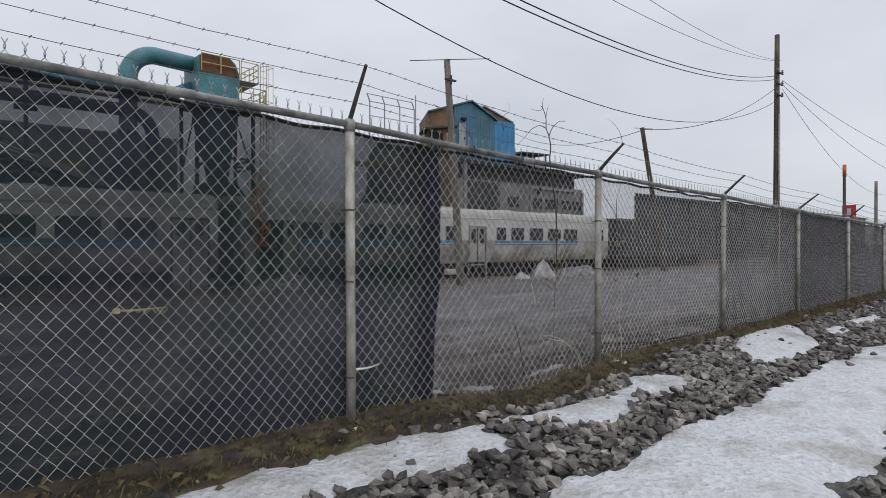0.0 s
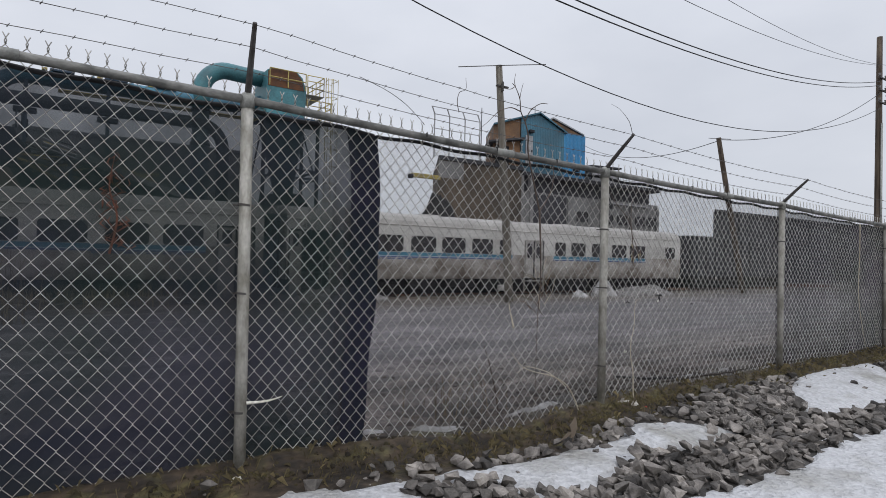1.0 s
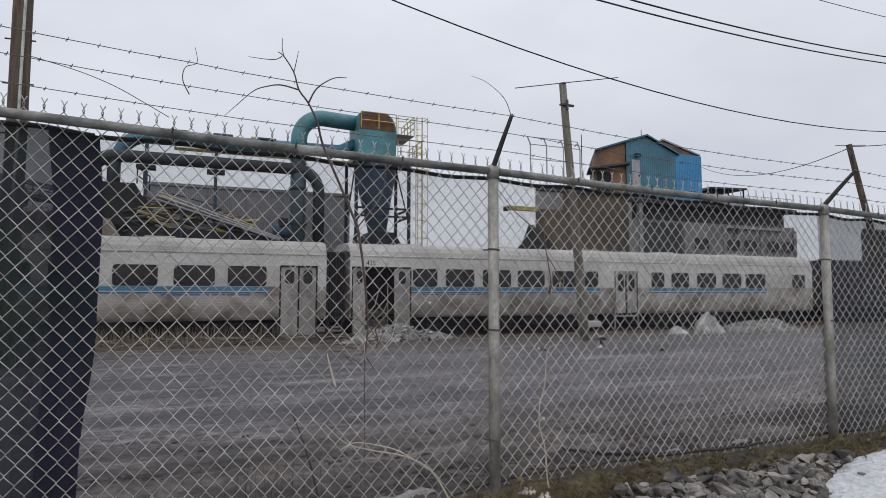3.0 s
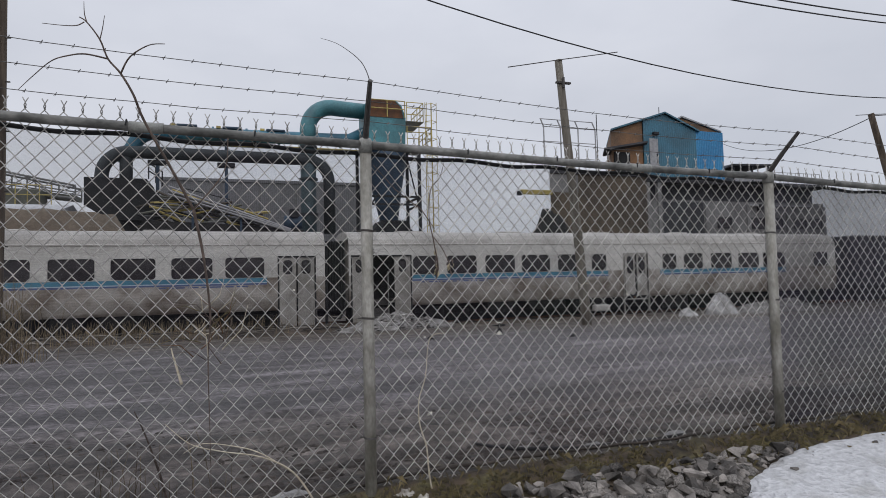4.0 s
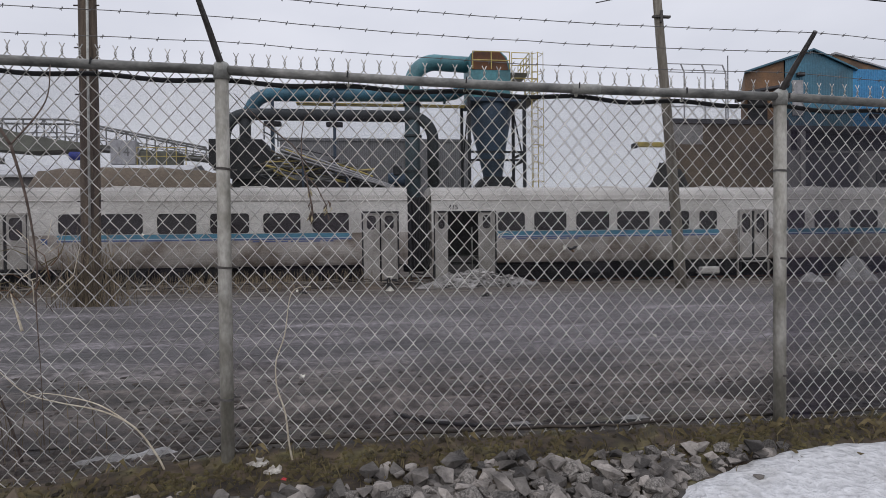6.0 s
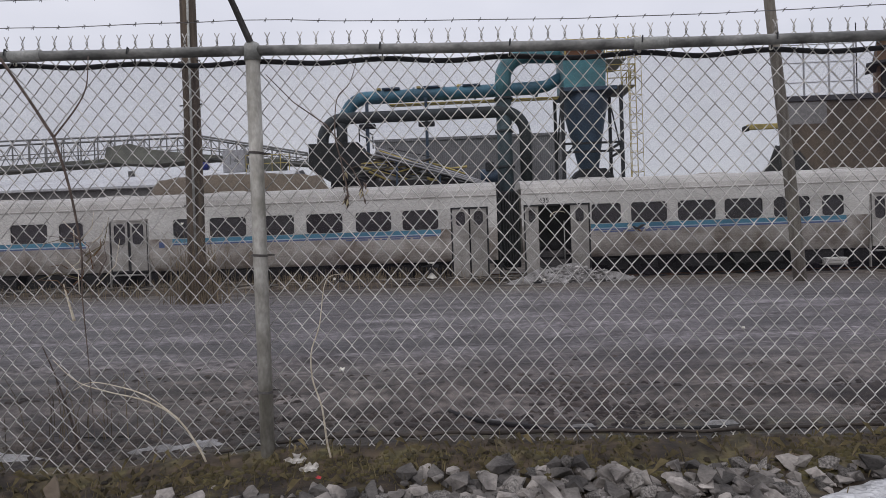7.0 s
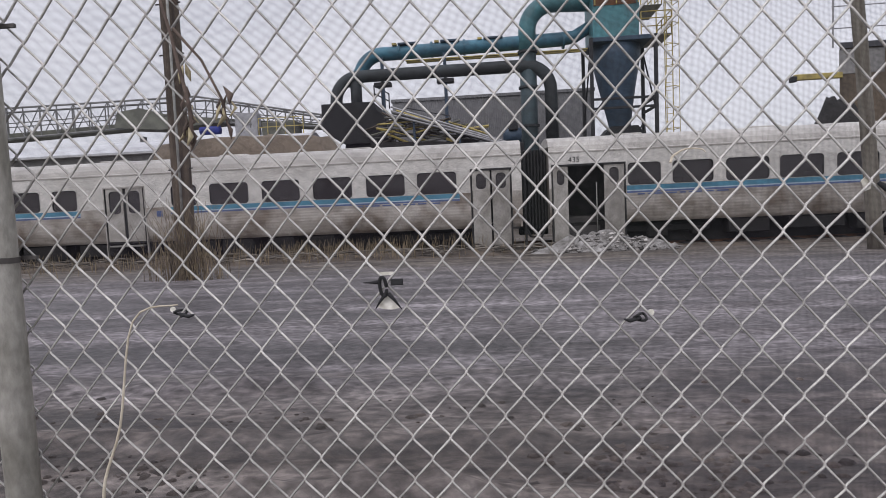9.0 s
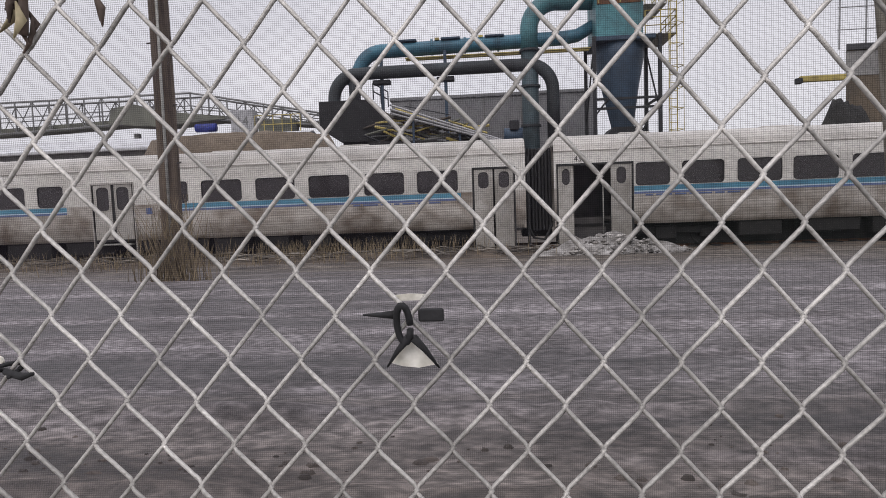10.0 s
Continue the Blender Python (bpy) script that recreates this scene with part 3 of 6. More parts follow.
    t6, patch = ramp_noise(2.6, (0.45, 1.5, 1), [(0.36, (0.62, 0.60, 0.59)), (0.64, (1.38, 1.38, 1.38))])
    sc2 = n.new("ShaderNodeMix")
    sc2.data_type, sc2.blend_type = "RGBA", "MULTIPLY"
    sc2.inputs["Factor"].default_value = 1
    l.new(sc.outputs["Result"], sc2.inputs["A"])
    l.new(patch.outputs[0], sc2.inputs["B"])
    l.new(sc2.outputs["Result"], p.inputs["Base Color"])
    rr = n.new("ShaderNodeMapRange")
    rr.inputs["From Min"].default_value, rr.inputs["From Max"].default_value = 0.35, 0.65
    rr.inputs["To Min"].default_value, rr.inputs["To Max"].default_value = 0.45, 0.9
    l.new(t1.outputs[0], rr.inputs[0])
    l.new(rr.outputs[0], p.inputs["Roughness"])
    b = n.new("ShaderNodeBump")
    b.inputs["Strength"].default_value, b.inputs["Distance"].default_value = 0.7, 0.02
    l.new(t4.outputs[0], b.inputs["Height"])
    l.new(b.outputs[0], p.inputs["Normal"])
    return m


M["ground"] = ground_material()
gs = Shape()
gs.v, gs.f = gv, gf
solid("ground", gs, "ground", "dark worn yard ground with an earthy strip at the fence", "ground", smooth=True, fix=False, kind="structure")


# snow beside the stones: lies on the ground, thins out and dips under it at ragged edges
def snow_mask(x, y):
    n = 0.9 * rnoise(x * 1.3, y * 2.6, 9) + 0.5 * rnoise(x * 4, y * 6, 4) + 0.22 * rnoise(x * 12, y * 14, 2)
    path = (-1.36 - y) / 0.16 + 1.1 * n
    near = (y + 2.50 + 0.25 * rnoise(x * 0.5, 3) + 0.8 * max(0.0, -1.2 - x)) / 0.22 + 0.9 * n
    path = min(path, near, (y + 9) / 0.5 + n) if y < -2 else path
    a = 1.4 - math.hypot((x + 3.9) / 2.2, (y + 0.62 + 0.05 * (x + 2.5)) / 0.26) * 1.4 + 0.9 * n
    b = 1.6 - math.hypot((x - 0.0) / 0.62, (y + 0.68) / 0.24) * 1.5 + 0.6 * n
    b2 = 1.4 - math.hypot((x + 1.25) / 0.75, (y + 0.72) / 0.25) * 1.4 + 1.1 * n
    c = 2.2 - (abs((x - 1.6 * (y + 0.55) - 3.35) / 1.2) ** 4 + abs((y + 0.66) / 0.40) ** 4) * 2.0 + 0.8 * n
    c2 = 1.2 - math.hypot((x - 5.4) / 0.7, (y + 0.74) / 0.2) * 1.4 + 1.2 * n
    e = 1.2 - math.hypot((x - 7.3) / 1.2, (y + 0.76) / 0.2) * 1.5 + 1.4 * n
    d = 1.2 - math.hypot((x - 11) / 3.0, (y + 0.75) / 0.4) * 1.3 + 1.4 * n
    return max(path, a, b, b2, c, c2, d, e)


sx = axis((-60, -9, 1.5), (-9, 9, 0.06), (9, 24, 0.15), (24, 80, 2))
sy = axis((-30, -5, 2.5), (-5, -3, 0.15), (-3, -0.16, 0.045))
sn = Shape()
sn.v = []
for y in sy:
    for x in sx:
        k = snow_mask(x, y)
        h = 0.045 * math.tanh(k * 0.8) - 0.012
        h += 0.012 * rnoise(x * 2.2, y * 3.0, 8) + 0.006 * rnoise(x * 9, y * 9, 8) if k > 0 else -0.02
        sn.v.append((x, y, base_z(x, y) + 0.012 + h))
ns = len(sx)
sn.f = [(j * ns + i, j * ns + i + 1, (j + 1) * ns + i + 1, (j + 1) * ns + i) for j in range(len(sy) - 1) for i in range(ns - 1)]
solid("snow", sn, "snow", "old crusted white snow lying along the stone strip", "snow", smooth=True, fix=False, kind="stuff")

# ---- the fence ----
POSTS = [-9.15, -6.1, -3.05, -0.012, 3.05, 6.1, 9.15, 12.2, 15.25, 18.3]
TOPS = [2.25, 2.15, 2.05, 1.95, 1.875, 1.79, 1.73, 1.66, 1.60, 1.54]


def top_z(x):
    return float(np.interp(x, POSTS, TOPS))


fence = thing("chain_link_fence", "tall grey chain-link fence with barbed wire on top", "fence", (0, 0, 0))
ARMS = []
for i, (px, pz) in enumerate(zip(POSTS, TOPS)):
    lean = 0.012 * math.sin(i * 2.1)
    s = Shape().tube([(px, 0, -0.12), (px + lean * 0.5, 0, pz * 0.5), (px + lean, 0, pz - 0.03)], 0.034, 14)
    post = part("post", s, "post", fence, smooth=True)
    x = px + lean
    part("post_cap", Shape().tube([(x, 0, pz - 0.05), (x, 0, pz + 0.02), (x, 0, pz + 0.035), (x, 0, pz + 0.045)], [0.040, 0.040, 0.032, 0.012], 14), "galv", post, smooth=True)
    for bz in (0.28, 0.95, 1.45):
        part("tie_band", Shape().tube([(x - 0.001, 0, bz - 0.006), (x, 0, bz + 0.006)], 0.0365, 14).box(x - 0.055, x + 0.06, 0.026, 0.034, bz - 0.004, bz + 0.004), "arm", post)
    tip = Vector((x + 0.02 * math.sin(i * 5 + 1) - 0.03, -0.30 + 0.02 * math.cos(i * 3), pz + (0.34 if i == 2 else 0.27)))
    a0 = Vector((x, 0.0, pz + 0.02))
    ARMS.append((a0, tip))
    s = Shape().tube([a0, a0.lerp(tip, 0.5) + Vector((0, 0, 0.004)), tip], [0.019, 0.016, 0.012], 6)
    part("barb_arm", s, "arm", post)

for i in range(len(POSTS) - 1):
    a, b = POSTS[i], POSTS[i + 1]
    za, zb = TOPS[i], TOPS[i + 1]
    pts = [(a + (b - a) * t, 0.0, za + (zb - za) * t - 0.012 * math.sin(math.pi * t)) for t in np.linspace(0, 1, 9)]
    rail = part("top_rail", Shape().tube(pts, 0.025, 12), "rail", fence, smooth=True)
    mid = pts[5]
    part("rail_sleeve", Shape().tube([(mid[0] - 0.08, 0, mid[2] + 0.001), (mid[0] + 0.08, 0, mid[2])], 0.029, 12), "galv", rail, smooth=True)

CW, CH = 0.04125, 0.098


def wire_shape(i, n_side):
    """One zigzag wire of the woven fabric, hooked into its neighbours, with twisted ends on top."""
    xc = 0.0395 + i * CW + CW / 2
    top = top_z(xc) + 0.062
    low = -0.05 - dip(xc) + 0.02 * rnoise(xc * 2, 1.0)
    rows = int(round((top - low) / (CH / 2)))
    r = 0.0026
    pts = []
    side0 = 1 if i % 2 else -1
    for k in range(rows + 1):
        z = top - k * CH / 2
        sg = side0 if k % 2 == 0 else -side0
        x = xc + sg * (CW / 2 + 0.0015)
        x += float(np.interp(x, [-1.5, 0.0, 0.824, 1.9, 3.05], [0, 0.012, 0, -0.02, 0]))
        z = 0.87 + (z - 0.87) * 0.985
        wx, wy = 0.004 * rnoise(x * 3, z * 3, 7), 0.010 * rnoise(x * 0.9, z * 1.1, 2)
        y = 0.040 + wy
        tw = 0.0024
        pts.append((x - sg * 0.0055 + wx, y + tw, z + 0.0062))
        pts.append((x + wx, y, z))
        pts.append((x - sg * 0.0055 + wx, y - tw, z - 0.0062))
    s = Shape().tube(pts[::-1], r, n_side, cap=False)
    x, y, z = pts[1]
    s.tube([(x - side0 * 0.002, y + 0.001, z), (x + side0 * 0.003, y - 0.003, z + 0.018), (x - side0 * 0.003, y, z + 0.034), (x - side0 * 0.014, y, z + 0.056)], r, 4)
    return s


for i in range(len(POSTS) - 1):
    a, b = POSTS[i], POSTS[i + 1]
    s = Shape()
    near = -4 < a < 4
    for k in range(int(math.ceil(a / CW)), int(math.ceil(b / CW))):
        w = wire_shape(k, 6 if near else 3)
        s.add(w.v, w.f)
    part("wire_fabric", s, "wire", fence, smooth=True, fix=False)

for k, t in enumerate((0.35, 0.68, 0.98)):
    s = Shape()
    line = []
    for i in range(len(ARMS) - 1):
        p, q = ARMS[i][0].lerp(ARMS[i][1], t), ARMS[i + 1][0].lerp(ARMS[i + 1][1], t)
        for j in range(14):
            u = j / 14
            v = p.lerp(q, u)
            v.z += -0.03 * math.sin(math.pi * u) + 0.006 * rnoise(v.x * 3, k * 5.0)
            line.append(v)
    s.tube(line, 0.0021, 5)
    x = line[0].x
    j = 0
    while x < line[-1].x - 0.2:
        x += 0.125
        while j < len(line) - 2 and line[j + 1].x < x:
            j += 1
        c = line[j].lerp(line[j + 1], (x - line[j].x) / max(1e-6, line[j + 1].x - line[j].x))
        d = 0.009
        s.tube([c + Vector((-0.005, -d * 0.6, -d)), c + Vector((0.005, d * 0.6, d))], 0.0016, 3)
        s.tube([c + Vector((0.007, -d, d * 0.8)), c + Vector((-0.004, d, -d * 0.8))], 0.0016, 3)
    part("barbed_strand", s, "barb", fence, fix=False)


# ---- shade cloth behind the fabric ----
def hem_z(x):
    u = (x / 0.62) % 1.0
    return top_z(x) - 0.034 - 0.024 * math.sin(math.pi * u) ** 2 * (0.6 + 0.6 * abs(rnoise(x * 0.7, 2.0)))


def cloth_y(x, z):
    y = 0.062 + 0.012 * rnoise(x * 1.1, z * 0.8, 11) + 0.006 * rnoise(x * 4, z * 1.0, 12)
    d = math.hypot(x - 0.824, z - 0.871)
    return y - 0.018 * math.exp(-(d / 0.035) ** 2)


def cloth(x0, x1, step_x, rows, left=None, right=None, skip=None):
    s = Shape()
    nxx = max(2, int((x1 - x0) / step_x))
    for j in range(rows + 1):
        for i in range(nxx + 1):
            u, w = i / nxx, j / rows
            xa, xb = (left(w) if left else x0), (right(w) if right else x1)
            x = xa + (xb - xa) * u
            zt, zb = hem_z(x), -0.03 - dip(x) + 0.02 * rnoise(x * 1.5, 3.0)
            z = zb + (zt - zb) * w
            s.v.append((x, cloth_y(x, z), z))
    for j in range(rows):
        for i in range(nxx):
            s.f.append((j * (nxx + 1) + i, j * (nxx + 1) + i + 1, (j + 1) * (nxx + 1) + i + 1, (j + 1) * (nxx + 1) + i))
    return s


def edge_x(w):
    """The hanging edge where the dense cloth ends: slack in its upper half, pulled back below."""
    return float(np.interp(w, [0, 0.3, 0.65, 1], [-2.26, -2.21, -2.165, -2.19])) + 0.008 * math.sin(17 * w)


thin = thing("shade_cloth", "thin see-through dark shade cloth tied behind the fence", "shade cloth", (0, 0.06, 0))
PX0, PX1, PZ0, PZ1 = 0.74, 0.91, 0.78, 0.94
s = cloth(-2.5, PX0, 0.08, 24)
q = cloth(PX1, 3.06, 0.08, 24)
s.add(q.v, q.f)
# the strip that holds the torn eyelet is finer, so that the tear has its real outline
strip = Shape()
nzr, nxr = 40, 42


def torn(x, z):
    dx = abs(x - 0.824)
    low = 0.806 < z < 0.838 and dx < 0.026 * (0.838 - z) / 0.030 + 0.002
    high = abs(z - 0.884) < 0.005 and dx < 0.014
    return low or high


for j in range(nzr + 1):
    for i in range(nxr + 1):
        x, z = PX0 + (PX1 - PX0) * i / nxr, PZ0 + (PZ1 - PZ0) * j / nzr
        strip.v.append((x, cloth_y(x, z), z))
for j in range(nzr):
    for i in range(nxr):
        x, z = PX0 + (PX1 - PX0) * (i + 0.5) / nxr, PZ0 + (PZ1 - PZ0) * (j + 0.5) / nzr
        if not torn(x, z):
            strip.f.append((j * (nxr + 1) + i, j * (nxr + 1) + i + 1, (j + 1) * (nxr + 1) + i + 1, (j + 1) * (nxr + 1) + i))
for z0, z1, n in ((-0.03, PZ0, 10), (PZ1, None, 12)):
    for j in range(n):
        for i in range(4):
            quad = []
            for ii, jj in ((i, j), (i + 1, j), (i + 1, j + 1), (i, j + 1)):
                x = PX0 + (PX1 - PX0) * ii / 4
                zt = z1 if z1 else hem_z(x)
                z = z0 + (zt - z0) * jj / n
                quad.append((x, cloth_y(x, z), z))
            strip.add(quad, [(0, 1, 2, 3)])
s.add(strip.v, strip.f)
part("cloth", s, "screen", thin, smooth=True, fix=False)
# farther lengths: darkening at a slanting view is put into weave and colour
part("cloth", cloth(3.06, 5.2, 0.08, 24), "screen_mid", thin, "length of cloth made denser for its slanting view", smooth=True, fix=False)
part("cloth", cloth(5.2, 18.3, 0.08, 24), "screen_far", thin, "length of cloth made densest and paler for its grazing view", smooth=True, fix=False)
# one dark tube for hem edge, earth and the shadow painted along them
part("lower_hem", Shape().tube([(x, 0.055 + 0.05 * rnoise(x * 0.8, 4.0) + 0.02 * rnoise(x * 3, 5.0), 0.035 - 1.7 * dip(x) + 0.035 * rnoise(x * 1.1, 7.0) + 0.012 * rnoise(x * 5, 8.0)) for x in np.arange(-2.2, 14.0, 0.05)], [0.010 + 0.006 * rnoise(x * 2.3, 9.0) for x in np.arange(-2.2, 14.0, 0.05)], 6), "mud", thin, "dark line of muddy hem and shade along the ground", smooth=True)
hem = Shape().tube([(x, cloth_y(x, hem_z(x)) - 0.004, hem_z(x) - 0.004) for x in np.arange(-2.2, 18.3, 0.04)], 0.013, 6)
part("hem", hem, "hem", thin, "black hem strap", smooth=True)
for x in np.arange(-1.86, 12.0, 0.62):
    z = hem_z(x)
    part("grommet", Shape().tube([(x, cloth_y(x, z) - 0.026, z - 0.004), (x, cloth_y(x, z) - 0.018, z - 0.004)], 0.0085, 10), "white_plastic", thin, smooth=False)
    part("hem_tie", Shape().tube([(x, 0.036, z - 0.01), (x + 0.004, 0.028, z + 0.03), (x, -0.028, z + 0.05), (x - 0.004, -0.030, z + 0.02)], 0.004, 5), "hem", thin)

dense = thing("dense_shade_cloth", "dense dark blue-black shade cloth hanging slack behind the fence", "shade cloth", (-5, 0.06, 0))
part("cloth", cloth(-9.15, -2.2, 0.08, 24, right=edge_x), "screen_dark", dense, smooth=True, fix=False)
f = cloth(-2.5, -2.2, 0.03, 24, left=lambda w: edge_x(w) - 0.17 - 0.05 * w, right=edge_x)
f.v = [(x, y - 0.012 - 0.006 * math.sin(x * 60), z) for x, y, z in f.v]
part("folded_edge", f, "fold", dense, "doubled dark folded edge", smooth=True, fix=False)
part("hem", Shape().tube([(x, cloth_y(x, hem_z(x)) - 0.004, hem_z(x) - 0.004) for x in np.arange(-9.1, -2.2, 0.04)], 0.014, 5), "hem", dense, smooth=True)

# ties that hold the cloth to the wires
tie = thing("strap_tie", "black strap tie through a torn pale eyelet in the cloth", "strap", (0.824, 0.03, 0.86), group="cloth ties")
part("loop", Shape().tube([(0.818 + 0.007 * math.cos(a), 0.030 - 0.014 * math.sin(a) * 0.6, 0.858 + 0.022 * math.sin(a)) for a in np.linspace(0, 6.0, 18)], 0.0038, 6), "hem", tie, smooth=True)
part("tab", Shape().box(0.834, 0.861, 0.030, 0.034, 0.860, 0.874, 0.0015), "hem", tie)
part("bunched_end", Shape().tube([(0.812, 0.034, 0.868), (0.795, 0.038, 0.867), (0.772, 0.045, 0.866)], [0.0055, 0.0035, 0.001], 6), "hem", tie, smooth=True)
part("fold_edge", Shape().tube([(0.821, 0.036, 0.842), (0.808, 0.042, 0.826), (0.796, 0.046, 0.808)], [0.005, 0.003, 0.001], 5).tube([(0.827, 0.036, 0.842), (0.838, 0.042, 0.828), (0.853, 0.046, 0.806)], [0.005, 0.0035, 0.001], 5), "hem", tie, smooth=True)
# pale backing added behind the tear for the brightness that shows through it
part("pale_patch", Shape().prism([(0.8235, 0.839), (0.808, 0.824), (0.798, 0.811), (0.812, 0.807), (0.830, 0.805), (0.851, 0.809), (0.838, 0.824), (0.8265, 0.839)], 0.052, 0.054), "white_plastic", tie, "pale backing for the bright tear")
part("pale_patch", Shape().prism([(0.811, 0.880), (0.806, 0.886), (0.822, 0.8875), (0.840, 0.8865), (0.836, 0.880)], 0.050, 0.052), "white_plastic", tie)
u = thing("strap_tie", "black strap tie between two torn white eyelets", "strap", (1.826, 0.03, 1.02), group="cloth ties")
part("loop", Shape().tube([(1.806, 0.034, 1.03), (1.818, 0.028, 1.018), (1.832, 0.026, 1.022), (1.846, 0.028, 1.03), (1.862, 0.034, 1.034)], [0.004, 0.008, 0.006, 0.008, 0.003], 6), "hem", u, smooth=True)
part("tail", Shape().tube([(1.826, 0.03, 1.02), (1.834, 0.028, 1.008), (1.845, 0.03, 1.002)], [0.006, 0.005, 0.002], 5), "leaf", u, smooth=True)
part("eyelet", Shape().prism([(1.782, 1.034), (1.792, 1.044), (1.802, 1.034), (1.80, 1.018), (1.789, 1.014)], 0.046, 0.049), "white_plastic", u, "torn white eyelet")
part("eyelet", Shape().prism([(1.862, 1.026), (1.884, 1.042), (1.888, 1.022), (1.874, 1.012)], 0.046, 0.049), "white_plastic", u, "torn white eyelet")
for tx, tz, sg in ((0.365, 0.814, 1), (1.348, 0.777, -1)):
    t = thing("strap_tie", "small black strap tie knotted round a fence wire", "strap", (tx, 0.03, tz), group="cloth ties")
    part("loop", Shape().tube([(tx + 0.012 * math.cos(a), 0.036 + 0.010 * math.sin(a * 2), tz + 0.007 * math.sin(a)) for a in np.linspace(0, 6.2, 16)], 0.0028, 5), "hem", t, smooth=True)
    part("tail", Shape().tube([(tx, 0.03, tz), (tx + 0.022 * sg, 0.028, tz - 0.006), (tx + 0.034 * sg, 0.03, tz - 0.003)], [0.004, 0.0045, 0.002], 5), "hem", t, smooth=True)
    part("eyelet", Shape().tube([(tx - 0.026 * sg, 0.050, tz + 0.006), (tx - 0.026 * sg, 0.053, tz + 0.006)], 0.0065, 8), "white_plastic", t, "white plastic eyelet")


for bx, bz, br in ((0.36, 0.365, 0.013), (2.32, 0.52, 0.007), (-0.42, 1.12, 0.006)):
    t = thing("plastic_scrap", "tiny white plastic scrap caught in the fence", "scrap", (bx, 0.05, bz), group="caught scraps")
    part("scrap", Shape().tube([(bx - br, 0.052, bz - br * 0.6), (bx - br * 0.3, 0.046, bz + br * 0.5), (bx + br * 0.4, 0.046, bz), (bx + br, 0.052, bz + br)], [br * 0.3, br * 0.9, br * 0.8, br * 0.2], 6), "white_plastic", t, smooth=True)


# ---- dry plants in and at the fence ----
def bend(pts, n=5):
    """A smooth line through the given points."""
    pts, out = [Vector(p) for p in pts], []
    for i in range(len(pts) - 1):
        a, b, c, d = pts[max(0, i - 1)], pts[i], pts[i + 1], pts[min(len(pts) - 1, i + 2)]
        for k in range(n):
            u = k / n
            out.append(0.5 * (2 * b + (c - a) * u + (2 * a - 5 * b + 4 * c - d) * u * u + (3 * b - a - 3 * c + d) * u ** 3))
    return out + [pts[-1]]


def stem(name, label, pts, y, r, material):
    t = thing(name, label, "plant", (pts[0][0], y, pts[0][1]))
    path = bend([(x, y + 0.012 * math.sin(9 * x + 5 * z), z) for x, z in pts])
    fine = [q + Vector((0.004 * rnoise(i * 0.2, pts[0][0]), 0, 0)) for i, q in enumerate(path)]
    part("stem", Shape().tube(fine, [r * (1 - 0.75 * i / len(fine)) for i in range(len(fine))], 6), material, t, smooth=True)
    return t


def branch(name, pts, r0, r1, parent):
    line = bend(pts)
    return part(name, Shape().tube(line, [r0 + (r1 - r0) * i / (len(line) - 1) for i in range(len(line))], 6), "vine", parent, smooth=True)


vine = thing("climbing_vine", "bare brown climbing vine leaning against the fence", "plant", (-0.85, -0.06, -0.05))
branch("stem", [(-0.84, -0.06, -0.10), (-0.85, -0.07, 0.40), (-0.857, -0.09, 0.80), (-0.845, -0.10, 1.0), (-0.875, -0.12, 1.30), (-0.92, -0.15, 1.54)], 0.0004, 0.0078, vine)
branch("stem", [(-0.92, -0.15, 1.54), (-1.02, -0.19, 1.74)] + [(-1.13, -0.24, 1.95), (-1.17, -0.28, 2.06), (-1.22, -0.30, 2.15), (-1.27, -0.31, 2.21), (-1.30, -0.33, 2.29), (-1.35, -0.34, 2.36), (-1.38, -0.34, 2.38)], 0.0075, 0.0022, vine)
branch("branch", [(-1.22, -0.30, 2.15), (-1.18, -0.31, 2.23), (-1.10, -0.32, 2.29), (-1.03, -0.33, 2.30)], 0.0045, 0.0018, vine)
branch("branch", [(-1.27, -0.31, 2.21), (-1.36, -0.32, 2.22), (-1.43, -0.33, 2.20), (-1.49, -0.33, 2.17), (-1.56, -0.32, 2.10), (-1.62, -0.30, 2.04)], 0.0042, 0.0012, vine)
branch("branch", [(-0.92, -0.15, 1.54), (-0.81, -0.14, 1.68), (-0.765, -0.13, 1.78), (-0.757, -0.12, 1.92)], 0.0045, 0.002, vine)
for pts in ([(-1.30, -0.33, 2.29), (-1.29, -0.33, 2.34), (-1.28, -0.34, 2.40)],
            [(-1.35, -0.34, 2.36), (-1.36, -0.34, 2.40), (-1.36, -0.35, 2.45)],
            [(-1.36, -0.34, 2.36), (-1.39, -0.34, 2.34), (-1.44, -0.35, 2.33), (-1.52, -0.35, 2.33)],
            [(-1.78, -0.28, 2.13), (-1.81, -0.30, 2.19), (-1.80, -0.31, 2.25), (-1.75, -0.31, 2.28), (-1.76, -0.32, 2.35)]):
    branch("twig", pts, 0.0028, 0.0012, vine)
loose = thing("loose_wire_end", "loose rusty barbed strand sagging from the fence top", "wire", (-2.9, -0.2, 2.3))
part("strand", Shape().tube(bend([(-2.46, -0.20, 2.25), (-2.27, -0.16, 2.22), (-2.12, -0.12, 2.18), (-2.00, -0.08, 2.13), (-1.88, -0.02, 2.08)]), 0.0021, 5), "barb", loose, smooth=True)
rv = random.Random(5)
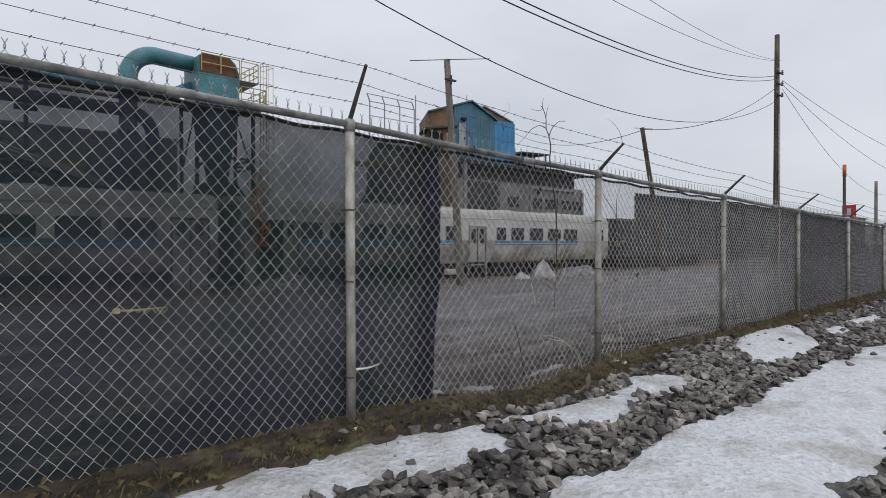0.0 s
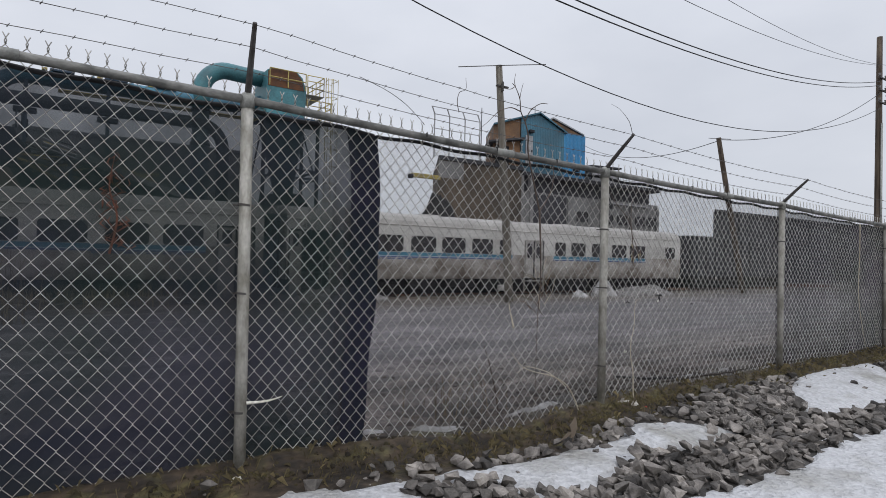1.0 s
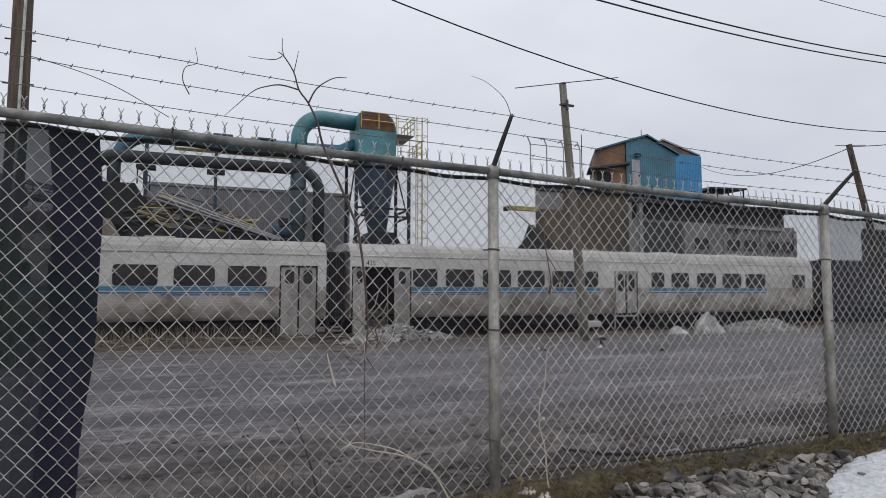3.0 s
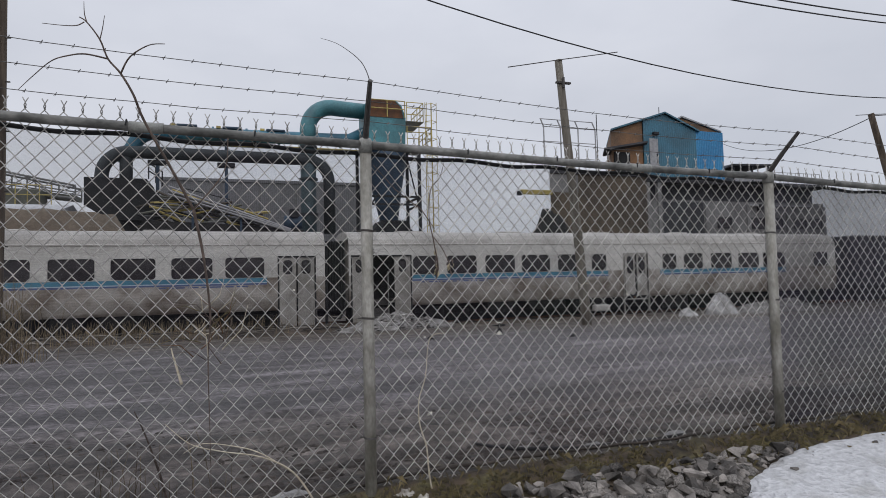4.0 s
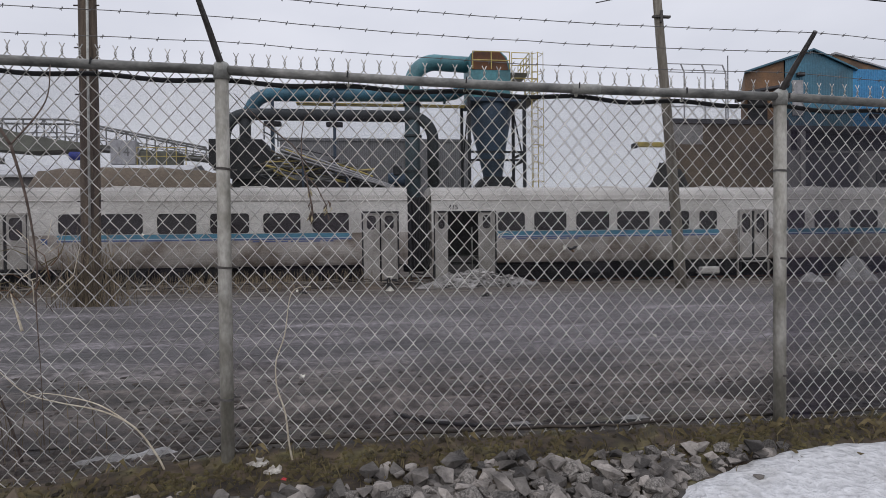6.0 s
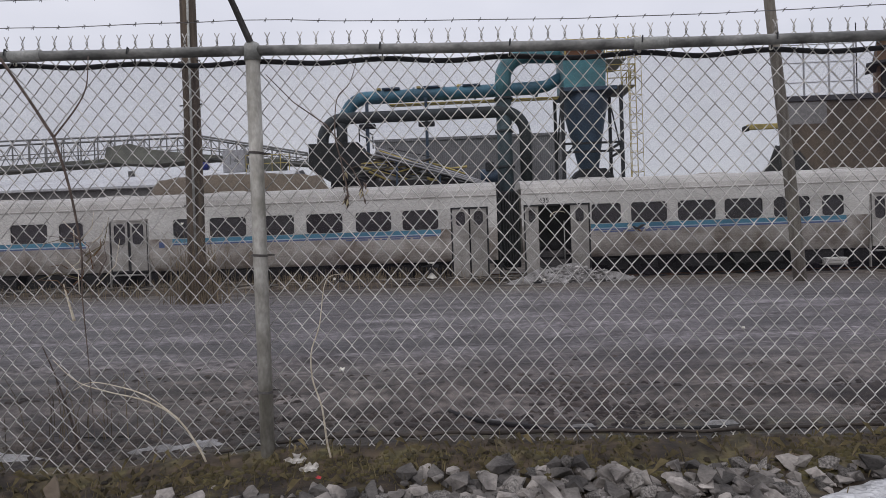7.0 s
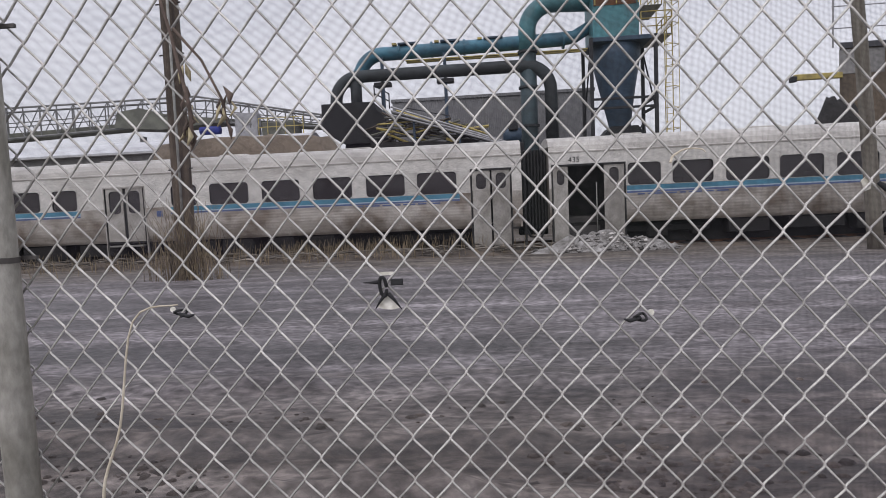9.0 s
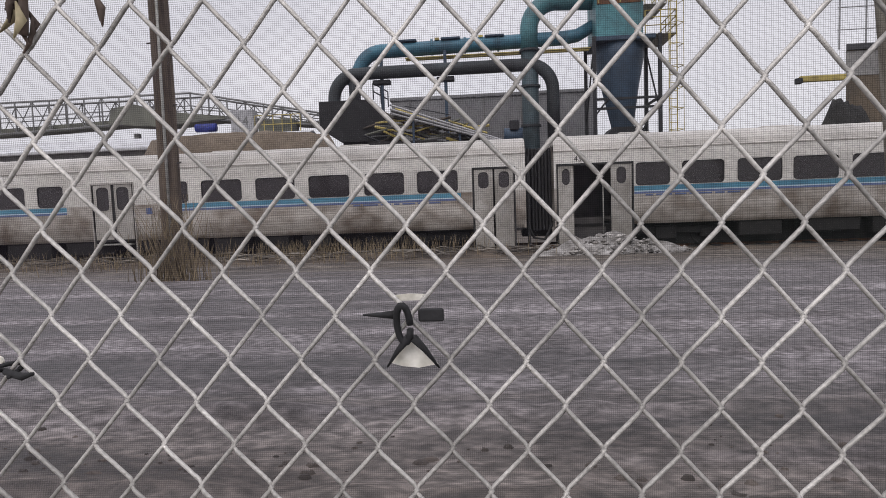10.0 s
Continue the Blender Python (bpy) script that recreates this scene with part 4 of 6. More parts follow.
for k in range(22):
    x, z = -0.85 + rv.uniform(-0.10, 0.10), rv.uniform(0.72, 1.05)
    a, ln = rv.uniform(0.2, 2.9), rv.uniform(0.08, 0.26)
    y = -0.09 + rv.uniform(-0.02, 0.03)
    p = [(x, y, z), (x + 0.5 * ln * math.cos(a), y + 0.01, z + 0.55 * ln * math.sin(a)), (x + ln * math.cos(a + 0.3), y, z + ln * math.sin(a + 0.3))]
    part("twig", Shape().tube(p, [0.0028, 0.002, 0.001], 4), rv.choice(("vine", "stem", "leaf", "straw")), vine, smooth=True)
stem("dead_grass_stem", "long pale dried grass stem leaning on the fence", [(0.33, -0.10), (0.31, 0.03), (0.29, 0.21), (0.25, 0.36), (0.25, 0.48), (0.29, 0.61), (0.325, 0.82), (0.42, 0.85)], -0.085, 0.0058, "stem")
stem("dead_grass_stem", "arching pale dried stem at the fence foot", [(-0.29, -0.18), (-0.33, -0.02), (-0.44, 0.15), (-0.60, 0.245), (-0.80, 0.30), (-0.95, 0.36), (-1.06, 0.47)], -0.02, 0.0065, "stem")
stem("dead_grass_stem", "thin pale dried grass blade beside the arching stem", [(-0.45, 0.15), (-0.62, 0.27), (-0.78, 0.325), (-0.90, 0.345), (-0.98, 0.31)], 0.0, 0.004, "stem")
stem("dead_grass_stem", "short whitish broken stem caught in the fence", [(-0.99, 0.65), (-1.02, 0.76), (-1.04, 0.84)], 0.03, 0.008, "stem")
tw = stem("climbing_vine", "thin withered twig hanging in the fence wires", [(0.42, 1.18), (0.424, 1.27), (0.40, 1.39), (0.375, 1.53), (0.39, 1.70), (0.45, 1.78), (0.49, 1.90)], 0.035, 0.005, "vine")
part("twig", Shape().tube([(0.40, 0.03, 1.42), (0.455, 0.035, 1.352), (0.495, 0.03, 1.27), (0.508, 0.033, 1.19)], [0.0035, 0.003, 0.003, 0.002], 5), "vine", tw, smooth=True)
rl = random.Random(8)
for lx, z0, z1, n in ((0.42, 1.18, 1.34, 16), (0.503, 1.19, 1.29, 8)):
    for k in range(n):
        z = rl.uniform(z0, z1)
        x, y = lx + rl.gauss(0, 0.006), 0.03 + rl.uniform(-0.012, 0.012)
        part("withered_leaf", Shape().tube([(x, y, z + 0.018), (x + rl.uniform(-0.012, 0.012), y + 0.005, z), (x + rl.uniform(-0.02, 0.02), y, z - 0.02)], [0.001, rl.uniform(0.003, 0.0075), 0.001], 4), "vine" if k % 3 else "tan", tw, smooth=True)
part("twig", Shape().tube([(0.04, 0.03, 1.84), (0.17, 0.035, 1.70), (0.33, 0.03, 1.58), (0.41, 0.035, 1.47)], [0.002, 0.003, 0.0035, 0.003], 5), "vine", tw, smooth=True)
M["creeper"] = mat("withered_creeper", (0.15, 0.052, 0.030), (0.05, 0.028, 0.018), 14, 0.9, 0, 0.4, 60)
creeper = stem("withered_vine", "rust-brown withered creeper tangled on the dense cloth", [(-3.72, 1.16), (-3.69, 1.34), (-3.73, 1.50), (-3.71, 1.66)], 0.025, 0.007, "creeper")
rc = random.Random(11)
for k in range(34):
    z = rc.uniform(1.18, 1.64)
    x = -3.71 + rc.gauss(0, 0.022) + (0.05 * (1.34 - z) / 0.16 if z < 1.34 else 0.0)
    y = 0.028 + rc.uniform(-0.018, 0.02)
    dx, dz = rc.uniform(-0.05, 0.05), rc.uniform(0.02, 0.07)
    part("twig", Shape().tube([(x, y, z), (x + dx, y + rc.uniform(-0.01, 0.01), z + dz * 0.5), (x + dx * 0.4, y, z + dz)], [0.002, rc.uniform(0.003, 0.008), 0.0015], 5), "creeper", creeper, smooth=True)
stem("tape_strip", "frayed white tape strip tied to a post", [(-3.03, 0.335), (-2.95, 0.33), (-2.88, 0.333), (-2.82, 0.345)], -0.03, 0.010, "white_plastic")
rope = stem("frayed_tag", "short frayed pale yellow tag caught in the fence", [(-4.50, 0.852), (-4.44, 0.85), (-4.36, 0.853), (-4.26, 0.856)], 0.02, 0.008, "tan")
part("tag_end", Shape().box(-4.535, -4.50, 0.016, 0.026, 0.838, 0.868, 0.003), "tan", rope, "pale yellow tag end")
for k in range(5):
    fx = -4.47 + 0.045 * k
    part("frayed_thread", Shape().tube([(fx, 0.02, 0.852), (fx + 0.012, 0.016, 0.84 - 0.004 * k), (fx + 0.03, 0.02, 0.846)], 0.0022, 4), "tan", rope)
stem("hanging_cord", "thin pale cord hanging down the fence", [(5.14, 1.76), (5.18, 1.3), (5.16, 0.8), (5.26, 0.35), (5.40, 0.05)], -0.01, 0.008, "stem")

stem("loose_wire_end", "thin loose wire end curling off the fence arm", [(-0.04, 2.20), (-0.09, 2.32), (-0.20, 2.40), (-0.30, 2.43)], -0.29, 0.003, "barb")

# grass blades and straw on the earth strip
random.seed(4)
blades = Shape()
for i in range(3000):
    x = random.uniform(-7, 13)
    y = random.gauss(-0.16, 0.12)
    if not -0.5 < y < 0.06:
        continue
    z = ground_z(x, y) - 0.005
    h, a = random.uniform(0.02, 0.075), random.uniform(0, 6.28)
    lean = random.uniform(0.2, 1.3) * h
    dx, dy = math.cos(a), math.sin(a)
    w = 0.0022
    blades.add([(x - dy * w, y + dx * w, z), (x + dy * w, y - dx * w, z), (x + dx * lean * 0.5, y + dy * lean * 0.5, z + h * 0.8), (x + dx * lean, y + dy * lean, z + h * random.uniform(0.5, 1.0))], [(0, 1, 2), (1, 3, 2)])
solid("dry_grass", blades, "straw", "short dry straw and grass along the fence foot", "grass", fix=False, kind="stuff")
moss = Shape()
for i in range(26000):
    x = random.uniform(-5, 9)
    y = random.gauss(-0.15, 0.10) if x < 2.9 else random.gauss(-0.22, 0.13)
    if not -0.5 < y < 0.06 or snow_mask(x, y) > -0.1 or rnoise(x * 2.2, y * 5, 3) + random.uniform(-0.3, 0.3) < -0.1:
        continue
    z = ground_z(x, y) - 0.003
    h, a = random.uniform(0.006, 0.026), random.uniform(0, 6.28)
    dx, dy, w = math.cos(a), math.sin(a), random.uniform(0.0012, 0.0025)
    moss.add([(x - dy * w, y + dx * w, z), (x + dy * w, y - dx * w, z), (x + dx * h * 0.7, y + dy * h * 0.7, z + h)], [(0, 1, 2)])
M["moss_blade"] = island_vary(mat("olive_moss", (0.112, 0.094, 0.028), (0.042, 0.030, 0.015), 1.6, 0.95, 0, 0.2, 60, spread=0.5))
solid("moss", moss, "moss_blade", "short olive and brown moss on the earth strip", "moss", fix=False, kind="stuff")
cush = Shape()
for i in range(9000):
    x, y = random.uniform(-5, 10), random.gauss(-0.17, 0.09)
    if not -0.42 < y < 0.03 or snow_mask(x, y) > -0.15 or rnoise(x * 1.6, y * 4, 6) + 0.12 * min(x, 4) + random.uniform(-0.3, 0.3) < 0.12:
        continue
    r = random.uniform(0.004, 0.015)
    z = ground_z(x, y)
    ring = [(x + 1.3 * r * math.cos(t) * random.uniform(0.75, 1.2), y + r * math.sin(t) * random.uniform(0.75, 1.2), z - 0.006) for t in np.arange(0, 6.2, 0.7854)]
    mid = [(x + 0.72 * (q[0] - x), y + 0.72 * (q[1] - y), z + r * random.uniform(0.35, 0.6)) for q in ring]
    cush.add(ring + mid + [(x, y, z + r * random.uniform(0.55, 0.85))], [(k, (k + 1) % 8, 8 + (k + 1) % 8, 8 + k) for k in range(8)] + [(8 + k, 8 + (k + 1) % 8, 16) for k in range(8)])
M["cushion"] = island_vary(mat("yellow_olive_moss_cushions", (0.108, 0.090, 0.031), (0.050, 0.038, 0.017), 5.0, 0.95, 0, 1.0, 220, spread=0.3, depth=0.006))
solid("moss_cushions", cush, "cushion", "soft yellow-olive moss cushions on the earth strip", "moss", smooth=True, fix=False, kind="stuff")
clods = Shape()
for i in range(1500):
    x, y = random.uniform(-6, 12), min(0.05, random.gauss(-0.14, 0.11))
    r = random.choice((0.006, 0.008, 0.011, 0.015, 0.022))
    if snow_mask(x, y) > -0.2:
        continue
    z = ground_z(x, y)
    ring = [(x + r * math.cos(t) * random.uniform(0.7, 1.2), y + r * math.sin(t) * random.uniform(0.7, 1.2), z + random.uniform(-0.01, 0.008)) for t in np.arange(0, 6.2, 1.05)]
    mid = [(x + 0.6 * (p[0] - x), y + 0.6 * (p[1] - y), z + r * random.uniform(0.4, 0.7)) for p in ring]
    clods.add(ring + mid + [(x, y, z + r * random.uniform(0.6, 0.9))], [(k, (k + 1) % 6, 6 + (k + 1) % 6, 6 + k) for k in range(6)] + [(6 + k, 6 + (k + 1) % 6, 12) for k in range(6)])
M["moss"] = island_vary(mat("mossy_clods", (0.058, 0.048, 0.020), (0.026, 0.018, 0.011), 2.2, 0.95, 0, 0.9, 60, spread=0.45, depth=0.02))
solid("earth_clods", clods, "moss", "brown mossy clods of earth along the fence foot", "earth", smooth=True, fix=False, kind="stuff")

# ---- the two rail cars ----
TY = 15.8          # the near side of the train
WZ0, WZ1 = 1.36, 2.0
YARD = -0.36


def lower_section():
    """Near side below the windows: fluted steel that tucks in at the skirt."""
    pts, z = [], 1.10
    pts.append((TY, WZ0))
    pts.append((TY, 1.10))
    k = 0
    while z > 0.36:
        tuck = 0.10 * max(0, (0.8 - z) / 0.45) ** 1.6
        pts.append((TY + tuck + (0.0055 if k % 2 else 0.002), z))
        z -= 0.042
        k += 1
    pts += [(TY + 0.14, 0.32), (TY + 0.30, 0.32), (TY + 0.10, 1.0), (TY + 0.06, WZ0)]
    return pts


UPPER = [(TY, WZ1), (TY, 2.36), (TY - 0.012, 2.37), (TY - 0.012, 2.40), (TY + 0.02, 2.42), (TY + 0.07, 2.56), (TY + 0.20, 2.71), (TY + 0.45, 2.81), (TY + 0.9, 2.88),
         (TY + 1.5, 2.90), (TY + 2.1, 2.88), (TY + 2.55, 2.81), (TY + 2.8, 2.71), (TY + 2.93, 2.56), (TY + 3.0, 2.36), (TY + 3.0, 0.32), (TY + 2.92, 0.32), (TY + 2.92, 2.3), (TY + 2.5, 2.6), (TY + 0.5, 2.6), (TY + 0.08, 2.3), (TY + 0.06, WZ1)]


def leaf(parent, name, x0, x1, y, wx0, wx1, wz0=1.45, wz1=1.90, bottom=-0.26):
    """A door leaf with its small rounded window."""
    s = Shape()
    s.box(x0, x1, y, y + 0.04, bottom, wz0 - 0.03, 0.006)
    s.box(x0, x1, y, y + 0.04, wz1 + 0.03, WZ1 - 0.02, 0.006)
    s.box(x0, wx0 - 0.03, y, y + 0.04, wz0 - 0.03, wz1 + 0.03)
    s.box(wx1 + 0.03, x1, y, y + 0.04, wz0 - 0.03, wz1 + 0.03)
    d = part(name, s, "door_steel", parent)
    part("door_window_frame", gasket(wx0 - 0.03, wx1 + 0.03, wz0 - 0.03, wz1 + 0.03, 0.115, y - 0.003, y + 0.03, 0.03), "door_steel", d)
    part("door_window_seal", gasket(wx0 - 0.012, wx1 + 0.012, wz0 - 0.012, wz1 + 0.012, 0.10, y + 0.008, y + 0.03, 0.022), "rubber", d)
    part("door_pane", Shape().box(wx0 - 0.02, wx1 + 0.02, y + 0.022, y + 0.028, wz0 - 0.02, wz1 + 0.02), "glass", d)
    return d


def rail_car(x0, x1, windows, doors, stripes, label, far_pane=None):
    """doors: (x0, x1, kind); windows: (x0, x1)."""
    car = thing("rail_car", label, "train car", ((x0 + x1) / 2, TY + 1.5, YARD), group="parked train")
    part("roof_shell", Shape().sweep(UPPER, x0, x1), "car_roof", car, "dusty pale curved roof and upper side")
    # letterboard skin below the gutter
    part("letterboard", Shape().box(x0, x1, TY - 0.004, TY + 0.02, WZ1 + 0.001, 2.355), "car_white", car)
    part("gutter", Shape().sweep([(TY - 0.02, 2.36), (TY - 0.02, 2.385), (TY + 0.01, 2.385), (TY + 0.01, 2.36)], x0, x1), "door_steel", car)
    cuts = sorted(doors)
    edges = [x0] + [e for d in cuts for e in d[:2]] + [x1]
    runs = [(edges[i], edges[i + 1]) for i in range(0, len(edges), 2) if edges[i + 1] - edges[i] > 0.02]
    sec = lower_section()
    for a, b in runs:
        part("side_panel", Shape().sweep(sec, a, b), "car_steel", car, "dull fluted steel side")
        inside = sorted(w for w in windows if a - 0.01 <= w[0] and w[1] <= b + 0.01)
        x = a
        for w in inside + [(b, b)]:
            if w[0] - x > 0.01:
                part("window_pier", Shape().box(x, w[0], TY, TY + 0.06, WZ0, WZ1, 0.004), "car_white", car)
            x = w[1]
    for a, b in windows:
        w = part("window_frame", gasket(a, b, WZ0, WZ1, 0.10, TY - 0.006, TY + 0.04, 0.008), "car_white", car)
        part("window_seal", gasket(a + 0.007, b - 0.007, WZ0 + 0.007, WZ1 - 0.007, 0.088, TY + 0.012, TY + 0.034, 0.014), "rubber", w)
        part("pane", Shape().box(a + 0.015, b - 0.015, TY + 0.03, TY + 0.036, WZ0 + 0.015, WZ1 - 0.015), "glass", w)
    for a, b in stripes:
        part("teal_stripe", Shape().box(a, b, TY - 0.004, TY + 0.004, 1.225, 1.352), "teal", car)
        part("white_line", Shape().box(a, b, TY - 0.005, TY + 0.004, 1.195, 1.224), "stripe_white", car)
        part("blue_line", Shape().box(a, b, TY - 0.004, TY + 0.004, 1.145, 1.194), "navy", car)
    for a, b, kind in doors:
        fr = Shape()
        fr.box(a - 0.035, a, TY - 0.015, TY + 0.06, -0.28, WZ1 + 0.035, 0.005)
        fr.box(b, b + 0.035, TY - 0.015, TY + 0.06, -0.28, WZ1 + 0.035, 0.005)
        fr.box(a, b, TY - 0.015, TY + 0.06, WZ1 - 0.02, WZ1 + 0.035, 0.005)
        part("door_frame", fr, "door_steel" if kind == "mid" else "rubber", car)
        if kind == "mid":
            part("door_gap", Shape().box(a, b, TY + 0.045, TY + 0.075, 0.3, WZ1), "rubber", car, "dark rubber door gap")
        m = (a + b) / 2
        if kind == "closed":
            leaf(car, "door_leaf", a + 0.015, m - 0.025, TY + 0.015, a + 0.13, m - 0.14)
            leaf(car, "door_leaf", m + 0.025, b - 0.015, TY + 0.015, m + 0.14, b - 0.13)
        elif kind == "mid":
            leaf(car, "door_leaf", a + 0.045, m - 0.05, TY + 0.005, a + 0.14, m - 0.12, 1.22, 1.90, 0.36)
            leaf(car, "door_leaf", m + 0.05, b - 0.045, TY + 0.005, m + 0.12, b - 0.14, 1.22, 1.90, 0.36)
            part("sill_step", Shape().box(a + 0.1, b - 0.1, TY - 0.10, TY + 0.1, 0.20, 0.25, 0.01), "galv", car)
        else:
            leaf(car, "door_leaf", a + 0.01, a + 0.43, TY + 0.01, a + 0.12, a + 0.33)
            leaf(car, "door_leaf", b - 0.57, b - 0.01, TY + 0.01, b - 0.42, b - 0.16)
            st = Shape()
            for k in range(3):
                st.box(a + 0.45, b - 0.6, TY + 0.10 + 0.25 * k, TY + 0.38 + 0.25 * k, -0.22 + 0.22 * k, -0.19 + 0.22 * k)
                st.box(a + 0.45, b - 0.6, TY + 0.36 + 0.25 * k, TY + 0.38 + 0.25 * k, -0.19 + 0.22 * k, 0.03 + 0.22 * k)
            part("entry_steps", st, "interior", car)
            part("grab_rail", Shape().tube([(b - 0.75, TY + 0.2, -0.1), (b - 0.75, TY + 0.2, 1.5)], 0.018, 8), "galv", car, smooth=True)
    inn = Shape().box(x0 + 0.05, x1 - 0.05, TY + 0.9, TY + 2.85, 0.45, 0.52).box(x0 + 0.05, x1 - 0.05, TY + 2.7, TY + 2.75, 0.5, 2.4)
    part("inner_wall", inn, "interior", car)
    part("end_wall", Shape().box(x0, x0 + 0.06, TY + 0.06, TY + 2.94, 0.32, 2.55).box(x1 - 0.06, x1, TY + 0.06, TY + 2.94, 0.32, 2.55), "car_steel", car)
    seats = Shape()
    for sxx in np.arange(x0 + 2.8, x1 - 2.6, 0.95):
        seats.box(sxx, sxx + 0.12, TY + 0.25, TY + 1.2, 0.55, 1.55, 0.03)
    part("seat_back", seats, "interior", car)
    und = Shape().box(x0 + 0.3, x1 - 0.3, TY + 0.62, TY + 2.5, -0.30, 0.34)
    part("underframe", und, "under", car)
    rnd = random.Random(int(x0 * 10) + 7)
    bx = x0 + 5.0
    while bx < x1 - 5.5:
        w = rnd.uniform(0.6, 1.6)
        part("equipment_box", Shape().box(bx, bx + w, TY + 0.18, TY + 1.0, -0.16 + rnd.uniform(-0.06, 0.14), 0.30, 0.025), "under", car)
        bx += w + rnd.uniform(0.15, 0.6)
    for cx in (x0 + 3.1, x1 - 3.1):
        fr = Shape().box(cx - 1.5, cx + 1.5, TY + 0.42, TY + 0.56, 0.0, 0.2, 0.03).box(cx - 0.3, cx + 0.3, TY + 0.38, TY + 0.6, -0.16, 0.24, 0.04)
        bog = part("bogie_frame", fr, "under", car)
        for wx in (cx - 1.1, cx + 1.1):
            part("wheel", Shape().tube([(wx, TY + 0.6, 0.02), (wx, TY + 0.68, 0.02), (wx, TY + 0.70, 0.02), (wx, TY + 0.74, 0.02)], [0.36, 0.38, 0.41, 0.41], 20), "under", bog)
            part("axle_box", Shape().box(wx - 0.14, wx + 0.14, TY + 0.36, TY + 0.6, -0.12, 0.12, 0.03), "under", bog)
    for k in range(int((x1 - x0) / 4)):
        vx = x0 + 2 + 4 * k
        part("roof_vent", Shape().box(vx, vx + 0.9, TY + 1.1, TY + 1.9, 2.87, 2.945, 0.03), "car_roof", car)
    return car


W1 = [(-1.07, 0.09), (-2.58, -1.42), (-4.18, -2.99), (-5.74, -4.57), (-7.36, -6.14), (-8.57, -7.75), (-12.40, -11.57), (-14.05, -12.78), (-15.65, -14.42), (-17.2, -16.0), (-18.8, -17.6)]
car1 = rail_car(-21.5, 1.96, W1, [(0.52, 1.64, "closed"), (-10.69, -9.42, "mid")], [(-8.6, 0.16), (-19.0, -11.5)],
                "worn pale silver passenger rail car with a blue stripe")
W2 = [(4.93, 5.86), (6.16, 7.29), (7.61, 8.79), (9.05, 10.23), (10.55, 11.67), (12.02, 12.69), (15.32, 16.02), (16.37, 17.36), (17.77, 18.89), (19.23, 20.38), (20.61, 21.87), (23.57, 24.45)]
car2 = rail_car(2.74, 24.94, W2, [(2.84, 4.85, "open"), (13.48, 14.60, "mid")], [(4.90, 12.75), (15.2, 21.9)],
                "worn pale silver passenger rail car with an open end door")


def lettering(text, size, x, y, z, material, parent, name="lettering"):
    cu = bpy.data.curves.new(name, "FONT")
    cu.body, cu.size, cu.extrude, cu.align_x = text, size, 0.004, "CENTER"
    tmp = bpy.data.objects.new(name, cu)
    scene.collection.objects.link(tmp)
    dg = bpy.context.evaluated_depsgraph_get()
    me = bpy.data.meshes.new_from_object(tmp.evaluated_get(dg))
    bpy.data.objects.remove(tmp)
    me.transform(pose(0, 0, 0, 90, 0, 0))
    me.transform(Matrix.Translation(Vector((x, y, z)) - ORIGIN[parent]))
    me.materials.clear()
    me.materials.append(M[material])
    ob = new(name, me)
    ob.parent = parent
    return ob


lettering("435", 0.22, 3.45, TY - 0.009, 2.085, "ink", car2)
for c, xa, n in ((car1, -2.9, 7), (car2, 5.2, 7)):
    for k in range(n):
        w = (0.20, 0.42, 0.30, 0.16, 0.36, 0.24, 0.33)[k]
        part("lettering_bar", Shape().box(xa, xa + w, TY - 0.006, TY + 0.002, 1.085, 1.125), "navy", c)
        xa += w + 0.08
part("symbol_sticker", Shape().box(-9.05, -8.87, TY - 0.004, TY + 0.004, 1.08, 1.26), "navy", car1)

part("pale_equipment_case", Shape().box(12.1, 12.75, TY - 0.05, TY + 0.4, -0.18, 0.06, 0.03).box(12.13, 12.72, TY - 0.08, TY - 0.05, -0.12, -0.08).box(12.13, 12.72, TY - 0.08, TY - 0.05, -0.03, 0.01), "car_white", car2, "pale slatted equipment case")
bel = thing("gangway_bellows", "black folded gangway bellows between the two rail cars", "bellows", (2.35, TY + 1.2, YARD))
for k in range(8):
    x = 1.97 + 0.096 * k
    part("fold", Shape().box(x, x + 0.07, TY + 0.55 + 0.05 * (k % 2), TY + 2.4, 0.2, 2.55, 0.02), "rubber", bel)
part("coupler", Shape().box(1.9, 2.8, TY + 1.3, TY + 1.7, 0.0, 0.22, 0.03), "under", bel)
part("cable", Shape().tube([(1.95, TY + 0.5, 0.5), (2.2, TY + 0.45, 0.0), (2.5, TY + 0.45, -0.05), (2.76, TY + 0.5, 0.45)], 0.04, 7), "rubber", bel, smooth=True)
part("bracket_post", Shape().box(2.02, 2.10, TY + 0.35, TY + 0.5, -0.3, 2.3, 0.01), "rubber", bel)

trk = thing("railway_track", "rusty rails on dark sleepers under the train", "track", (2, TY + 1.5, YARD), kind="structure")
for ry in (TY + 0.72, TY + 2.2):
    part("rail", Shape().sweep([(ry - 0.07, -0.37), (ry - 0.07, -0.36), (ry - 0.015, -0.34), (ry - 0.015, -0.29), (ry - 0.035, -0.28), (ry - 0.035, -0.25), (ry + 0.035, -0.25), (ry + 0.035, -0.28), (ry + 0.015, -0.29), (ry + 0.015, -0.34), (ry + 0.07, -0.36), (ry + 0.07, -0.37)], -40, 45), "rust", trk)
for sxx in np.arange(-22, 30, 0.62):
    part("sleeper", Shape().box(sxx, sxx + 0.24, TY + 0.2, TY + 2.75, -0.46, -0.345, 0.01), "under", trk)


